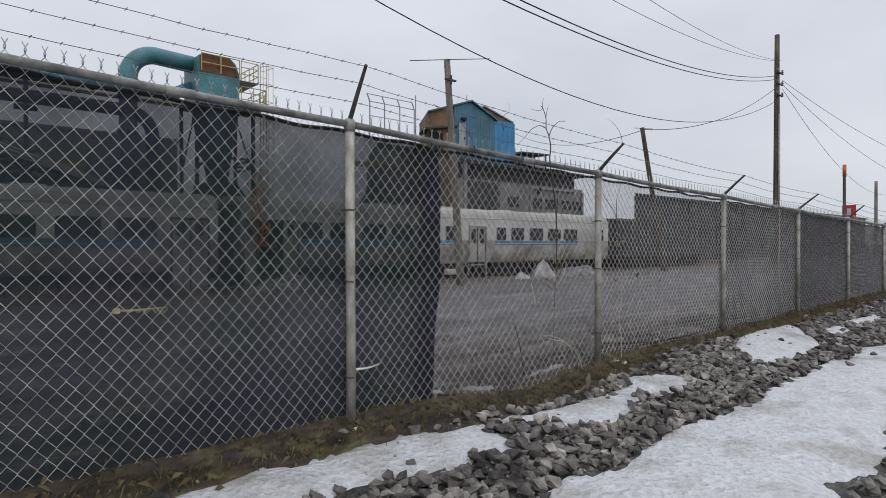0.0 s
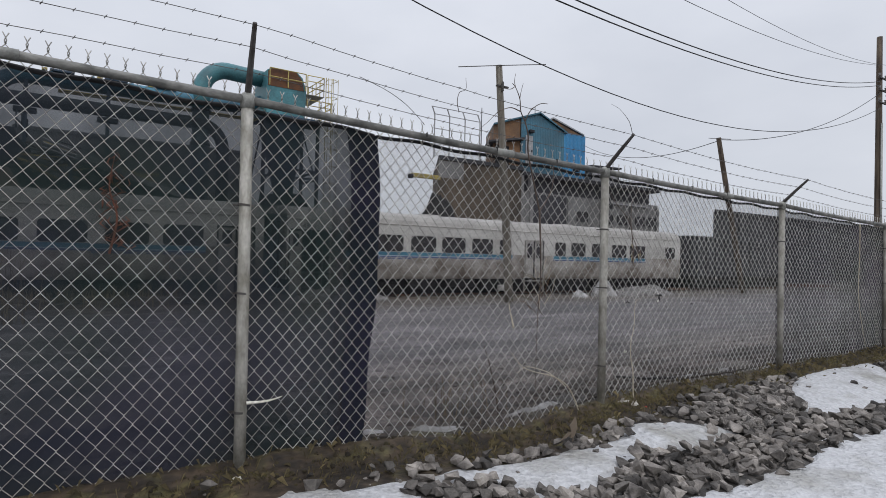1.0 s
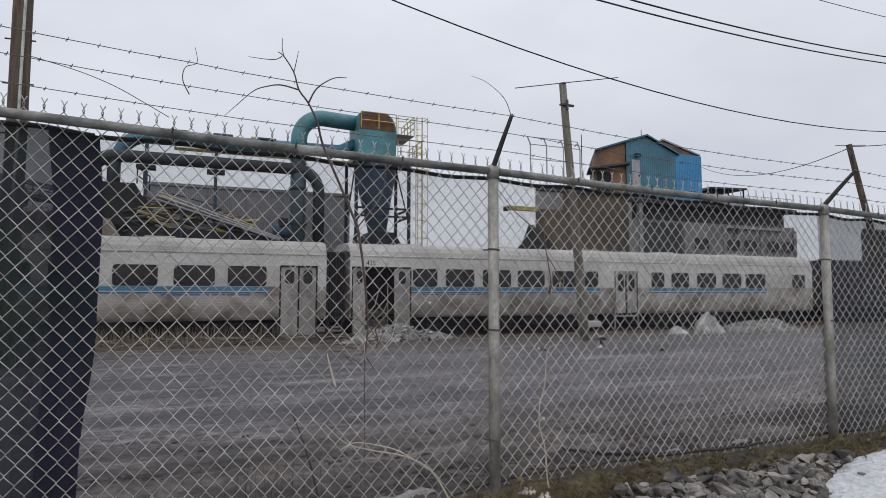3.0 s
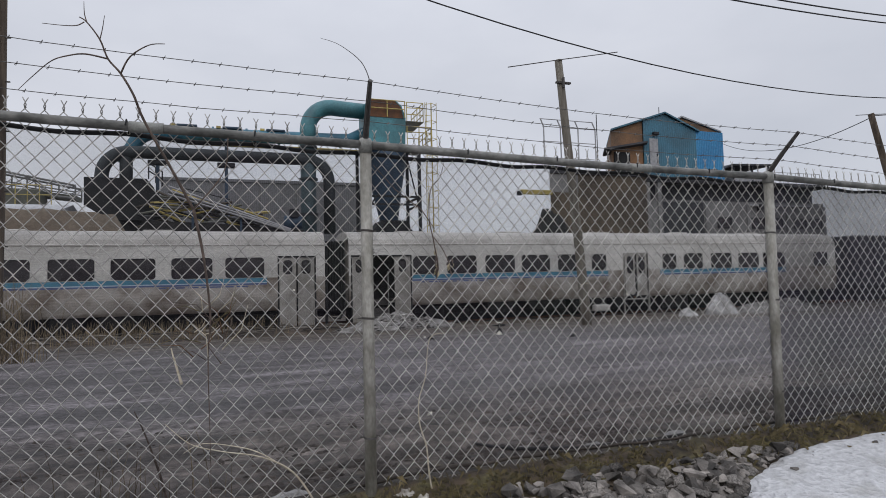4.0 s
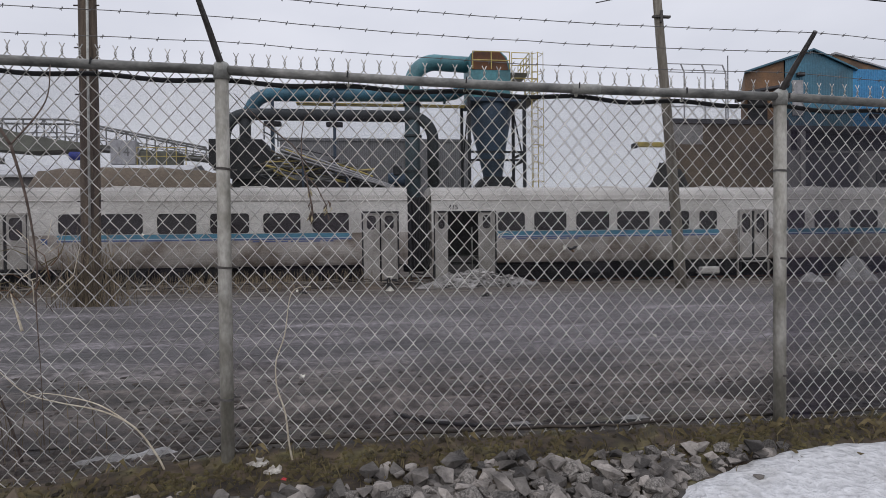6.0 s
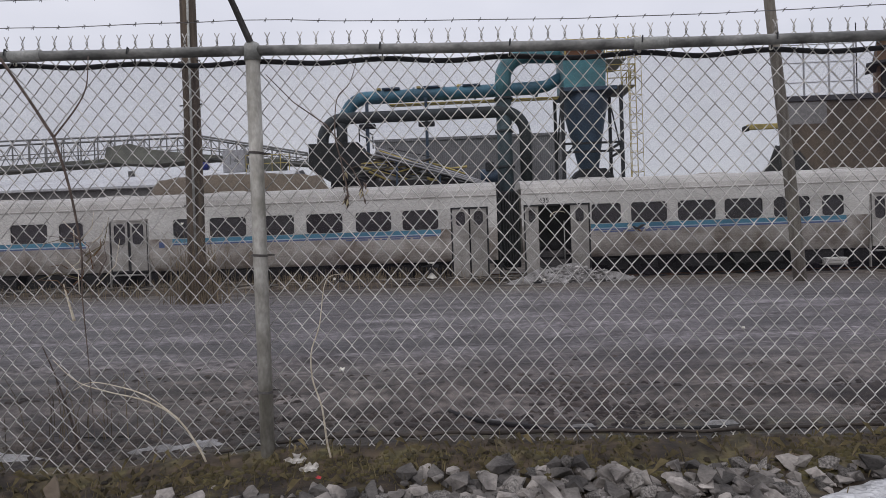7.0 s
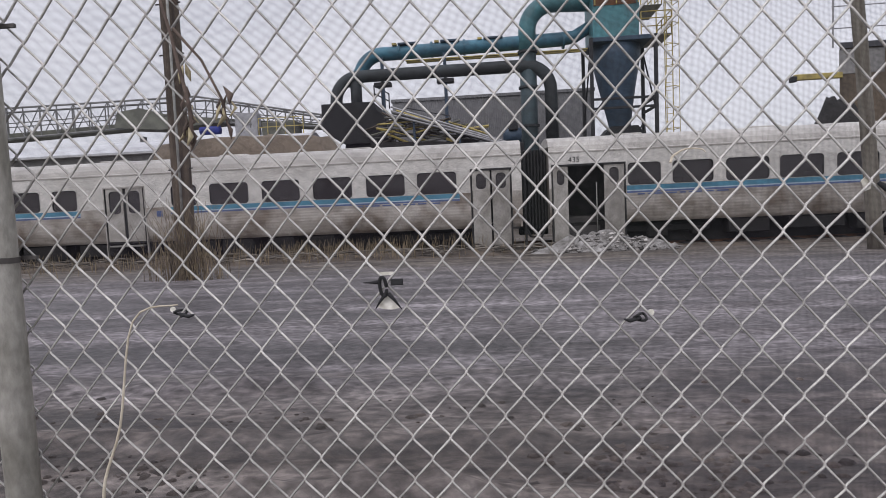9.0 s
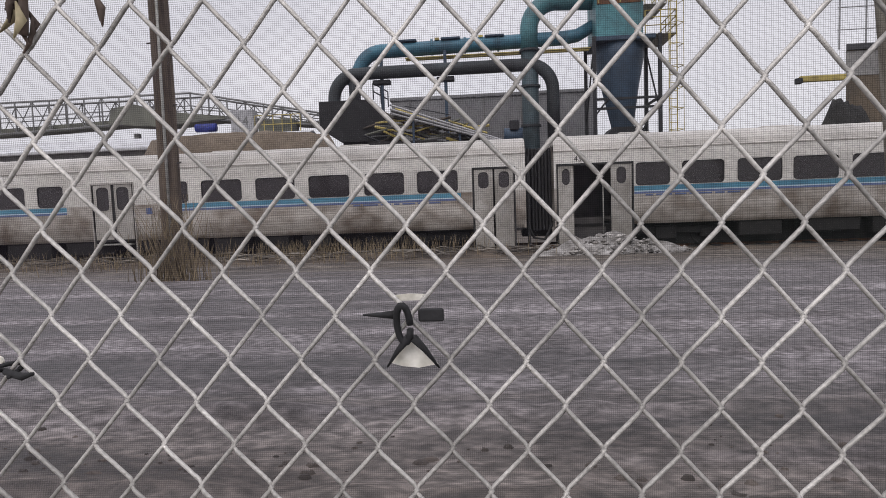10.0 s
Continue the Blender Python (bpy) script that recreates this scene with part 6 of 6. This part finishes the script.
part("collar", Shape().box(6.9, 10.1, DY - 1.45, DY + 1.45, 9.55, 9.8, 0.03), "cyclone", cy)
part("discharge_bin", Shape().prism([(7.2, BASE), (10.0, BASE), (10.0, 4.2), (9.4, 5.0), (7.9, 5.0), (7.2, 4.2)], DY - 1.0, DY + 1.0), "frame", cy)
for x in (6.85, 10.3):
    for y in (DY - 1.4, DY + 1.4):
        part("leg", Shape().box(x - 0.09, x + 0.09, y - 0.09, y + 0.09, BASE, 9.8), "frame", cy)
br = Shape()
for z0, z1 in ((5.6, 9.6), (0.5, 5.4)):
    br.tube([(6.85, DY - 1.4, z0), (10.3, DY + 1.4, z1)], 0.05, 5).tube([(10.3, DY - 1.4, z0), (10.3, DY + 1.4, z1)], 0.05, 5).tube([(6.85, DY - 1.4, z1), (6.85, DY + 1.4, z0)], 0.05, 5)
part("brace", br, "frame", cy)
for z in (5.9, 6.4):
    part("girt", Shape().box(6.8, 10.4, DY - 1.48, DY - 1.36, z, z + 0.12).box(10.24, 10.36, DY - 1.4, DY + 1.4, z, z + 0.12), "frame", cy)


def handrail(parent, pts, h, r, material, step=0.9, rails=(0.5, 1.0)):
    for a, b in zip(pts[:-1], pts[1:]):
        a, b = Vector(a), Vector(b)
        n = max(1, int((b - a).length / step))
        for i in range(n + 1):
            p = a.lerp(b, i / n)
            part("rail_post", Shape().tube([p, p + Vector((0, 0, h))], r, 5), material, parent)
        s = Shape()
        for u in rails:
            s.tube([a + Vector((0, 0, h * u)), b + Vector((0, 0, h * u))], r, 5)
        part("handrail", s, material, parent)


handrail(cy, [(7.1, DY - 1.5, 11.5), (9.4, DY - 1.5, 11.5)], 1.05, 0.035, "yellow")
part("platform", Shape().box(9.5, 11.2, DY - 1.4, DY + 1.4, 9.72 + 0.03, 9.8 - 0.01, 0.005), "galv", cy)
part("platform", Shape().box(9.5, 10.7, DY - 1.4, DY + 1.4, 11.3 + 0.03, 11.36 - 0.01, 0.005), "galv", cy)
handrail(cy, [(9.55, DY - 1.4, 9.8), (11.15, DY - 1.4, 9.8), (11.15, DY + 1.3, 9.8)], 1.2, 0.03, "yellow", 0.7, (0.35, 0.7, 1.0))
handrail(cy, [(9.55, DY - 1.4, 11.36), (10.65, DY - 1.4, 11.36), (10.65, DY + 1.3, 11.36)], 1.2, 0.03, "yellow", 0.6, (0.35, 0.7, 1.0))
lad = Shape()
for x in (10.75, 11.15):
    lad.tube([(x, DY - 1.5, BASE), (x, DY - 1.5, 12.6)], 0.026, 5)
for z in np.arange(0, 12.4, 0.42):
    lad.tube([(10.75, DY - 1.5, z), (11.15, DY - 1.5, z)], 0.016, 4)
part("ladder", lad, "yellow", cy)
cage = Shape()
for z in np.arange(3.5, 12.6, 1.1):
    cage.tube([(10.72, DY - 1.5, z), (10.6, DY - 2.1, z), (10.95, DY - 2.35, z), (11.3, DY - 2.1, z), (11.18, DY - 1.5, z)], 0.02, 4)
for x in (10.62, 10.95, 11.28):
    cage.tube([(x, DY - 2.2, 3.5), (x, DY - 2.2, 12.4)], 0.018, 4)
part("ladder_cage", cage, "yellow", cy)

hp = thing("hopper", "black steel hopper under the duct bend", "hopper", (-6.9, DY, BASE))
part("bin", Shape().prism([(-8.4, 5.6), (-8.4, 7.1), (-5.4, 7.1), (-5.2, 6.6), (-4.7, 6.2), (-4.6, 4.8), (-7.2, 4.8)], DY - 1.4, DY + 1.4), "hopper", hp)
part("lower_chute", Shape().prism([(-7.6, BASE), (-4.8, BASE), (-4.6, 4.8), (-7.2, 4.8)], DY - 1.0, DY + 1.0), "hopper", hp)
handrail(hp, [(-5.3, DY - 1.3, 7.1), (-4.9, DY + 1.3, 7.1)], 0.9, 0.04, "frame")

# scrap and the slanted chute in front of the grey building
random.seed(21)
sc = thing("scrap_pile", "tangled pile of rusty and yellow scrap beams", "scrap pile", (-2.5, 32, BASE))
for i in range(90):
    x, z = random.uniform(-5.2, 0.2), random.uniform(3.9, 5.0)
    z += 0.35 + max(0, 1.5 - abs(x + 3.0) * 0.5) * random.random()
    a, ln = random.uniform(-0.55, 0.35), random.uniform(0.8, 2.6)
    d = Vector((math.cos(a), random.uniform(-0.3, 0.3), math.sin(a))) * ln / 2
    c = Vector((x, 32 + random.uniform(-0.6, 0.6), z))
    part("scrap_beam", Shape().tube([c - d, c + d], random.uniform(0.03, 0.085), 5), random.choice(("scrap_a", "scrap_a", "frame", "yellow", "yellow", "conveyor", "truss")), sc)
part("scrap_base", Shape().prism([(-6.4, BASE), (3.2, BASE), (2.8, 4.25), (0.5, 4.4), (-2.0, 4.6), (-5.5, 4.7)], 31.3, 33.0), "tyre_heap", sc)
ch = thing("slanted_chute", "pale slanted conveyor chute running down to the train roof", "conveyor", (-0.5, 31, BASE))
for off in (0.0, 0.22, 0.44):
    part("chute_rail", Shape().tube([(-4.2, 31, 6.55 - off), (2.2, 31, 4.25 - off * 0.3)], 0.06, 6), "rail_pale", ch)
part("chute_bed", Shape().add([(-4.2, 31.1, 6.3), (2.2, 31.1, 4.15), (2.2, 31.9, 4.15), (-4.2, 31.9, 6.3), (-4.2, 31.1, 6.2), (2.2, 31.1, 4.05), (2.2, 31.9, 4.05), (-4.2, 31.9, 6.2)], [(0, 1, 2, 3), (4, 5, 6, 7), (0, 1, 5, 4), (2, 3, 7, 6), (1, 2, 6, 5), (0, 3, 7, 4)]), "truss", ch)
for x in (-3.0, -0.5, 1.8):
    part("chute_leg", Shape().box(x - 0.06, x + 0.06, 31.2, 31.32, BASE, 6.1 - (x + 4.2) * 0.33), "cyclone", ch)
mo = thing("motor_unit", "dark motor and pump unit on a stand", "motor", (2.4, 32, BASE))
part("stand", Shape().box(1.8, 3.0, 31.6, 32.4, BASE, 4.3, 0.02), "frame", mo)
part("motor", Shape().tube([(1.9, 32, 4.75), (2.9, 32, 4.75)], 0.4, 14), "cyclone", mo, smooth=True)
part("motor_box", Shape().box(2.2, 2.7, 31.5, 32.4, 5.0, 5.5, 0.03), "frame", mo)

# ---- buildings beyond ----
gb = thing("warehouse", "long low grey clad warehouse behind the ducts", "building", (1.3, 46, BASE))
part("wall", Shape().box(-5.7, 8.5, 41, 52, BASE, 8.55), "grey_clad", gb)
part("parapet", Shape().box(-5.8, 8.6, 40.9, 52.1, 8.55, 8.75), "grey_clad", gb)
for x in np.arange(-4.4, 8, 2.6):
    part("panel_joint", Shape().box(x, x + 0.06, 40.95, 41.02, BASE, 8.5), "truss", gb)

bb = thing("factory_building", "stained brown and grey concrete factory building", "building", (34, 40, BASE))
part("brown_block", Shape().prism([(20.3, BASE), (28.6, BASE), (28.6, 8.55), (20.3, 8.55)], 33, 42, 0.6), "brown_wall", bb, "brown stained rendered block")
part("grey_patch", Shape().box(20.28, 22.6, 32.97, 33.02, 7.2, 8.5), "concrete", bb)
part("brown_parapet", Shape().prism([(20.2, 8.55), (28.7, 8.55), (28.7, 8.85), (20.2, 8.85)], 32.85, 42, 0.6), "dark_wall", bb)
part("upper_storey", Shape().box(28.6, 47.2, 34.2, 46, 6.9, 8.3), "dark_wall", bb, "dark set-back upper storey")
part("roof_slab", Shape().box(28.5, 47.4, 33.0, 46.2, 8.2, 8.55, 0.04), "dark_wall", bb)
part("lower_storey", Shape().box(28.6, 47.2, 33.2, 46, BASE, 6.9), "concrete", bb, "pale concrete lower storey")
for x in (28.6, 29.7, 34.2, 38.5, 42.8, 46.9):
    part("column", Shape().box(x, x + 0.35, 33.05, 33.4, BASE, 8.3 if x < 30 else 6.6), "concrete", bb)
# flat panel on the wall; the bay's shade is its dark colour
part("dark_bay", Shape().box(30.1, 34.1, 33.14, 33.3, 3.6, 6.75), "dark_wall", bb, "flat dark panel for a shaded bay")
for x in (35.4, 38.9, 40.9, 43.6, 45.4):
    w = part("window_frame", gasket(x, x + 1.5, 4.7, 5.6, 0.02, 33.12, 33.3, 0.08), "frame", bb)
    part("pane", Shape().box(x + 0.06, x + 1.44, 33.17, 33.19, 4.76, 5.54), "glass", w)
part("ledge", Shape().box(38.6, 45.6, 32.9, 33.25, 6.55, 6.68), "rail_pale", bb)
part("lamp_bracket", Shape().box(39.6, 39.9, 32.85, 33.1, 6.1, 6.7), "frame", bb)
handrail(bb, [(41.5, 33.3, 8.55), (47.1, 33.3, 8.55)], 0.95, 0.025, "rail_pale", 0.45, (0.5, 1.0))

cg = thing("roof_cage", "pale tubular safety cage on the brown roof", "safety cage", (22.7, 34, 8.85))
for x in (20.5, 21.9, 23.4, 24.9):
    part("cage_post", Shape().tube([(x, 34, 8.85), (x, 34, 12.2), (x - 0.25, 34, 12.75)], 0.055, 6), "rail_pale", cg)
for z in (9.9, 11.1, 12.2, 12.75):
    part("cage_rail", Shape().tube([(20.4 - (0.2 if z > 12.5 else 0), 34, z), (24.9 - (0.2 if z > 12.5 else 0), 34, z)], 0.035, 5), "rail_pale", cg)
part("antenna_rod", Shape().tube([(25.05, 34, 8.85), (25.05, 34, 13.4)], 0.035, 5), "frame", cg)

sh = thing("rooftop_shed", "blue sheet-metal gabled shed with a rusty lean-to", "shed", (30.5, 36, 8.55))
SK = 0.62
part("brown_side", Shape().prism([(26.0, 8.55), (28.9, 8.55), (28.9, 13.1), (26.0, 12.15)], 33.6, 38, SK), "shed_brown", sh, "rust-brown side wall")
part("gable_wall", Shape().prism([(28.9, 8.55), (34.0, 8.55), (34.0, 12.55), (30.9, 13.72), (28.9, 13.1)], 33.5, 38, SK), "shed_blue", sh)
part("bright_wall", Shape().prism([(34.0, 8.55), (36.8, 8.55), (36.8, 12.6), (34.0, 12.6)], 33.55, 38, SK), "shed_bright", sh, "bright blue ribbed wall")
part("roof", Shape().prism([(25.8, 12.06), (30.9, 13.74), (34.2, 12.48), (34.2, 12.6), (30.9, 13.87), (25.8, 12.18)], 33.3, 38.2, SK), "shed_blue", sh)
part("rear_gable", Shape().prism([(31.6, 12.9), (33.0, 13.7), (36.9, 12.75), (36.9, 12.55), (34.0, 12.55)], 34.0, 39, SK), "shed_brown", sh, "weathered brown rear gable")
part("rear_roof_edge", Shape().prism([(31.5, 13.15), (33.0, 13.85), (37.0, 12.85), (37.0, 12.75), (33.0, 13.72), (31.5, 13.02)], 33.85, 39.1, SK), "rail_pale", sh)
dr = part("door", Shape().box(29.4, 30.2, 33.42, 33.5, 9.3, 11.7, 0.01), "rail_pale", sh)
part("door_handle", Shape().box(30.02, 30.1, 33.36, 33.42, 10.3, 10.5), "frame", dr)
part("awning", Shape().prism([(24.9, 10.6), (28.8, 11.35), (28.8, 11.2), (24.9, 10.45)], 32.9, 35.0, SK), "dark_wall", sh)
# no hole here: a black sheet paints the shade inside the opening
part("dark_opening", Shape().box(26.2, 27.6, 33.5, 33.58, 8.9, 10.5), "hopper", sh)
part("wall_lamp", Shape().box(29.7, 30.2, 33.2, 33.5, 11.95, 12.2, 0.04), "frame", sh)
part("roof_rod", Shape().tube([(30.9, 34, 13.7), (30.9, 34, 14.4)], 0.03, 5), "frame", sh)
part("low_lamp", Shape().box(35.2, 35.8, 33.2, 33.5, 9.2, 9.5, 0.04), "frame", sh)

ru = thing("roof_unit", "grey roof unit under a flat dark canopy", "roof unit", (40, 35, 8.55))
part("unit_body", Shape().box(38.3, 42.0, 34, 37, 8.55, 9.6, 0.04), "rail_pale", ru)
part("canopy", Shape().prism([(36.9, 9.65), (38.0, 10.15), (42.3, 10.3), (42.3, 10.15), (38.1, 10.0)], 33.8, 37.4), "frame", ru)
for x in (38.2, 40.2, 42.0):
    part("canopy_post", Shape().box(x - 0.05, x + 0.05, 33.9, 34.0, 8.55, 10.1), "frame", ru)

bo = thing("yellow_boom", "short yellow jib beam on the brown building", "jib", (19, 33, 7.1))
part("beam", Shape().box(17.9, 20.4, 32.85, 33.1, 6.98, 7.3, 0.03), "yellow", bo)
part("beam_head", Shape().box(17.7, 18.0, 32.8, 33.15, 6.9, 7.2, 0.03), "frame", bo)

dk = thing("dark_boxcar", "dark weathered freight wagon beyond the train", "freight wagon", (31.5, 17.3, YARD))
part("body", Shape().box(26.3, 38.5, 15.9, 18.7, 0.4, 2.75, 0.04), "dark_wall", dk)
for x in np.arange(26.6, 38.4, 0.95):
    part("side_rib", Shape().box(x, x + 0.09, 15.83, 15.9, 0.4, 2.7), "dark_wall", dk)
part("underframe", Shape().box(26.8, 38.0, 16.3, 18.3, -0.3, 0.4, 0.03), "under", dk)
wh = thing("dark_warehouse", "long dark grey warehouse wall at the end of the yard", "building", (65, 30, BASE))
part("wall", Shape().prism([(38.5, BASE), (110, BASE), (110, 5.15), (38.5, 5.15)], 22, 30, 1.9), "dark_wall", wh)
part("eave", Shape().prism([(38.3, 5.15), (110.2, 5.15), (110.2, 5.35), (38.3, 5.35)], 21.8, 30.2, 1.9), "dark_wall", wh)
for x in np.arange(42, 108, 6):
    part("pilaster", Shape().box(x, x + 0.4, 21.85, 22.0, BASE, 5.1), "dark_wall", wh)

wr = thing("low_shed", "low long shed with a snow-white roof behind the train", "shed", (-24, 32, BASE))
part("wall", Shape().box(-45, -9.5, 29, 36, BASE, 4.5), "concrete", wr)
part("roof", Shape().sweep([(28.6, 4.5), (28.6, 4.62), (33.5, 5.75), (38.0, 4.6), (38.0, 4.5)], -45.3, -9.2), "white_roof", wr)

# conveyor gallery at the far left of the yard
cv = thing("conveyor_gallery", "long galvanised truss conveyor gallery on legs", "conveyor", (-22, 40, BASE))


def chord(x):
    return float(np.interp(x, [-60, -34, -19.4, -10.4], [9.4, 9.5, 9.5, 7.7]))


def low_chord(x):
    return float(np.interp(x, [-60, -34, -19.4, -10.4], [7.3, 7.3, 7.75, 6.9]))


xs = list(np.arange(-52, -10.3, 1.3))
for y in (39.2, 40.8):
    for fn in (chord, low_chord):
        part("chord", Shape().tube([(x, y, fn(x)) for x in xs], 0.075, 6), "truss", cv)
    part("mid_rail", Shape().tube([(x, y, 0.5 * (chord(x) + low_chord(x))) for x in xs], 0.04, 5), "truss", cv)
    for k, x in enumerate(xs):
        part("upright", Shape().tube([(x, y, low_chord(x)), (x, y, chord(x))], 0.05, 5), "truss", cv)
        if k + 1 < len(xs):
            x2 = xs[k + 1]
            a, b = (low_chord(x), chord(x2)) if k % 2 else (chord(x), low_chord(x2))
            part("diagonal", Shape().tube([(x, y, a), (x2, y, b)], 0.035, 5), "truss", cv)
part("belt_bed", Shape().prism([(-52, 7.2), (-34, 7.2), (-19.4, 7.7), (-10.4, 6.8), (-10.4, 7.1), (-19.4, 8.1), (-34, 7.7), (-52, 7.7)], 39.4, 40.6), "conveyor", cv)
for x in (-48, -36, -24, -13):
    part("gallery_leg", Shape().box(x - 0.15, x + 0.15, 39.8, 40.2, BASE, 7.0), "truss", cv)
part("cover_hood", Shape().prism([(-25.5, 7.6), (-25.2, 8.7), (-23.5, 8.9), (-21.8, 8.4), (-19.0, 8.0), (-17, 7.6), (-22, 7.3)], 39.0, 40.9), "conveyor", cv, "grey-green cover hood")
part("drive_motor", Shape().tube([(-19.0, 38.8, 7.0), (-17.6, 38.8, 7.0)], 0.29, 12), "blue_motor", cv, "blue drive motor", smooth=True)
nb = thing("numbered_cabin", "small pale cabin with a number beside yellow railing", "cabin", (-15.2, 38.6, BASE))
part("cabin_box", Shape().box(-16.3, -14.7, 38.3, 39.0, 6.4, 8.0, 0.03), "rail_pale", nb)
part("cabin_legs", Shape().box(-16.2, -16.0, 38.4, 38.6, BASE, 6.4).box(-15.0, -14.8, 38.4, 38.6, BASE, 6.4), "truss", nb)
lettering("14", 0.9, -15.5, 38.28, 6.95, "truss", nb)
part("machine_box", Shape().box(-14.4, -12.0, 38.2, 39.6, 5.9, 7.3, 0.08), "conveyor", nb)
handrail(nb, [(-14.5, 38.0, 6.3), (-11.4, 38.0, 6.3)], 1.2, 0.03, "yellow", 0.6)

# ---- the strip of broken stone: many loose stones ----
random.seed(31)


def stone_mesh(k):
    r = random.Random(100 + k)
    bm = bmesh.new()
    for i in range(11):
        d = Vector((r.gauss(0, 1), r.gauss(0, 1), r.gauss(0, 1))).normalized()
        bm.verts.new(Vector((d.x * 1.0, d.y * r.uniform(0.65, 0.9), d.z * 0.6)) * r.uniform(0.72, 1.2))
    res = bmesh.ops.convex_hull(bm, input=bm.verts)
    bmesh.ops.delete(bm, geom=[v for v in bm.verts if not v.link_faces], context="VERTS")
    bmesh.ops.bevel(bm, geom=bm.edges[:], offset=0.022, segments=1, affect="EDGES", clamp_overlap=True)
    me = bpy.data.meshes.new("stone")
    bm.to_mesh(me)
    bm.free()
    me.materials.append(M["stone"])
    return me


STONES = [stone_mesh(k) for k in range(12)]
DATA = [([v.co.copy() for v in m.vertices], [tuple(p.vertices) for p in m.polygons]) for m in STONES]
bal = thing("stone_strip", "strip of loose grey broken stone between snow and fence", "gravel", (0, -0.8, -0.2), kind="stuff")


def stone_chance(x, y):
    if -3.4 < y < -2.4:
        return 0.8 if -2.0 < x < 4 and snow_mask(x, y) < 0.1 else 0.0
    if not -1.62 < y < -0.22:
        return 0.0
    k = snow_mask(x, y)
    band = 1.0 if -1.38 < y < -0.55 else 0.75 if y > -0.55 else 0.5
    if x < -2.4 and y > -0.86:
        band *= 0.25
    if y > -0.36:
        band *= 0.5 if 1.0 < x < 2.9 else 0.04
    return band * (1.0 if k < 0.05 else 0.12 if k < 0.4 else 0.012)


rest = Shape()
near = 0
spots = []
for i in range(20000):
    x = random.uniform(-4.6, 15)
    y = random.uniform(-1.62, -0.22) if i % 5 else random.uniform(-3.4, -2.4)
    if random.random() < stone_chance(x, y):
        spots.append((x, y))
for i in range(700):
    x, y = random.uniform(0.7, 2.75), random.uniform(-0.75, -0.25)
    if random.random() < 0.7 and snow_mask(x, y) < 0.1:
        spots.append((x, y))
for x, y in spots:
    size = random.choice((0.012, 0.018, 0.026, 0.034, 0.042, 0.050, 0.058, 0.068))
    rot = Euler((random.uniform(-0.5, 0.5), random.uniform(-0.5, 0.5), random.uniform(0, 6.28)))
    z = base_z(x, y) + size * random.uniform(0.10, 0.5) + (random.random() < 0.25) * size * 0.6
    k = random.randrange(12)
    if 0.5 < x < 3.1 and y > -0.95 and near < 300:
        ob = new("stone", STONES[k])
        ob.parent = bal
        ob.matrix_basis = Matrix.LocRotScale(Vector((x, y, z)) - ORIGIN[bal], rot, (size, size, size))
        near += 1
    else:
        m = Matrix.LocRotScale((x, y, z), rot, (size, size, size))
        rest.add([m @ v for v in DATA[k][0]], DATA[k][1])
part("loose_stones", rest, "stone_rest", bal, fix=False, kind="stuff")
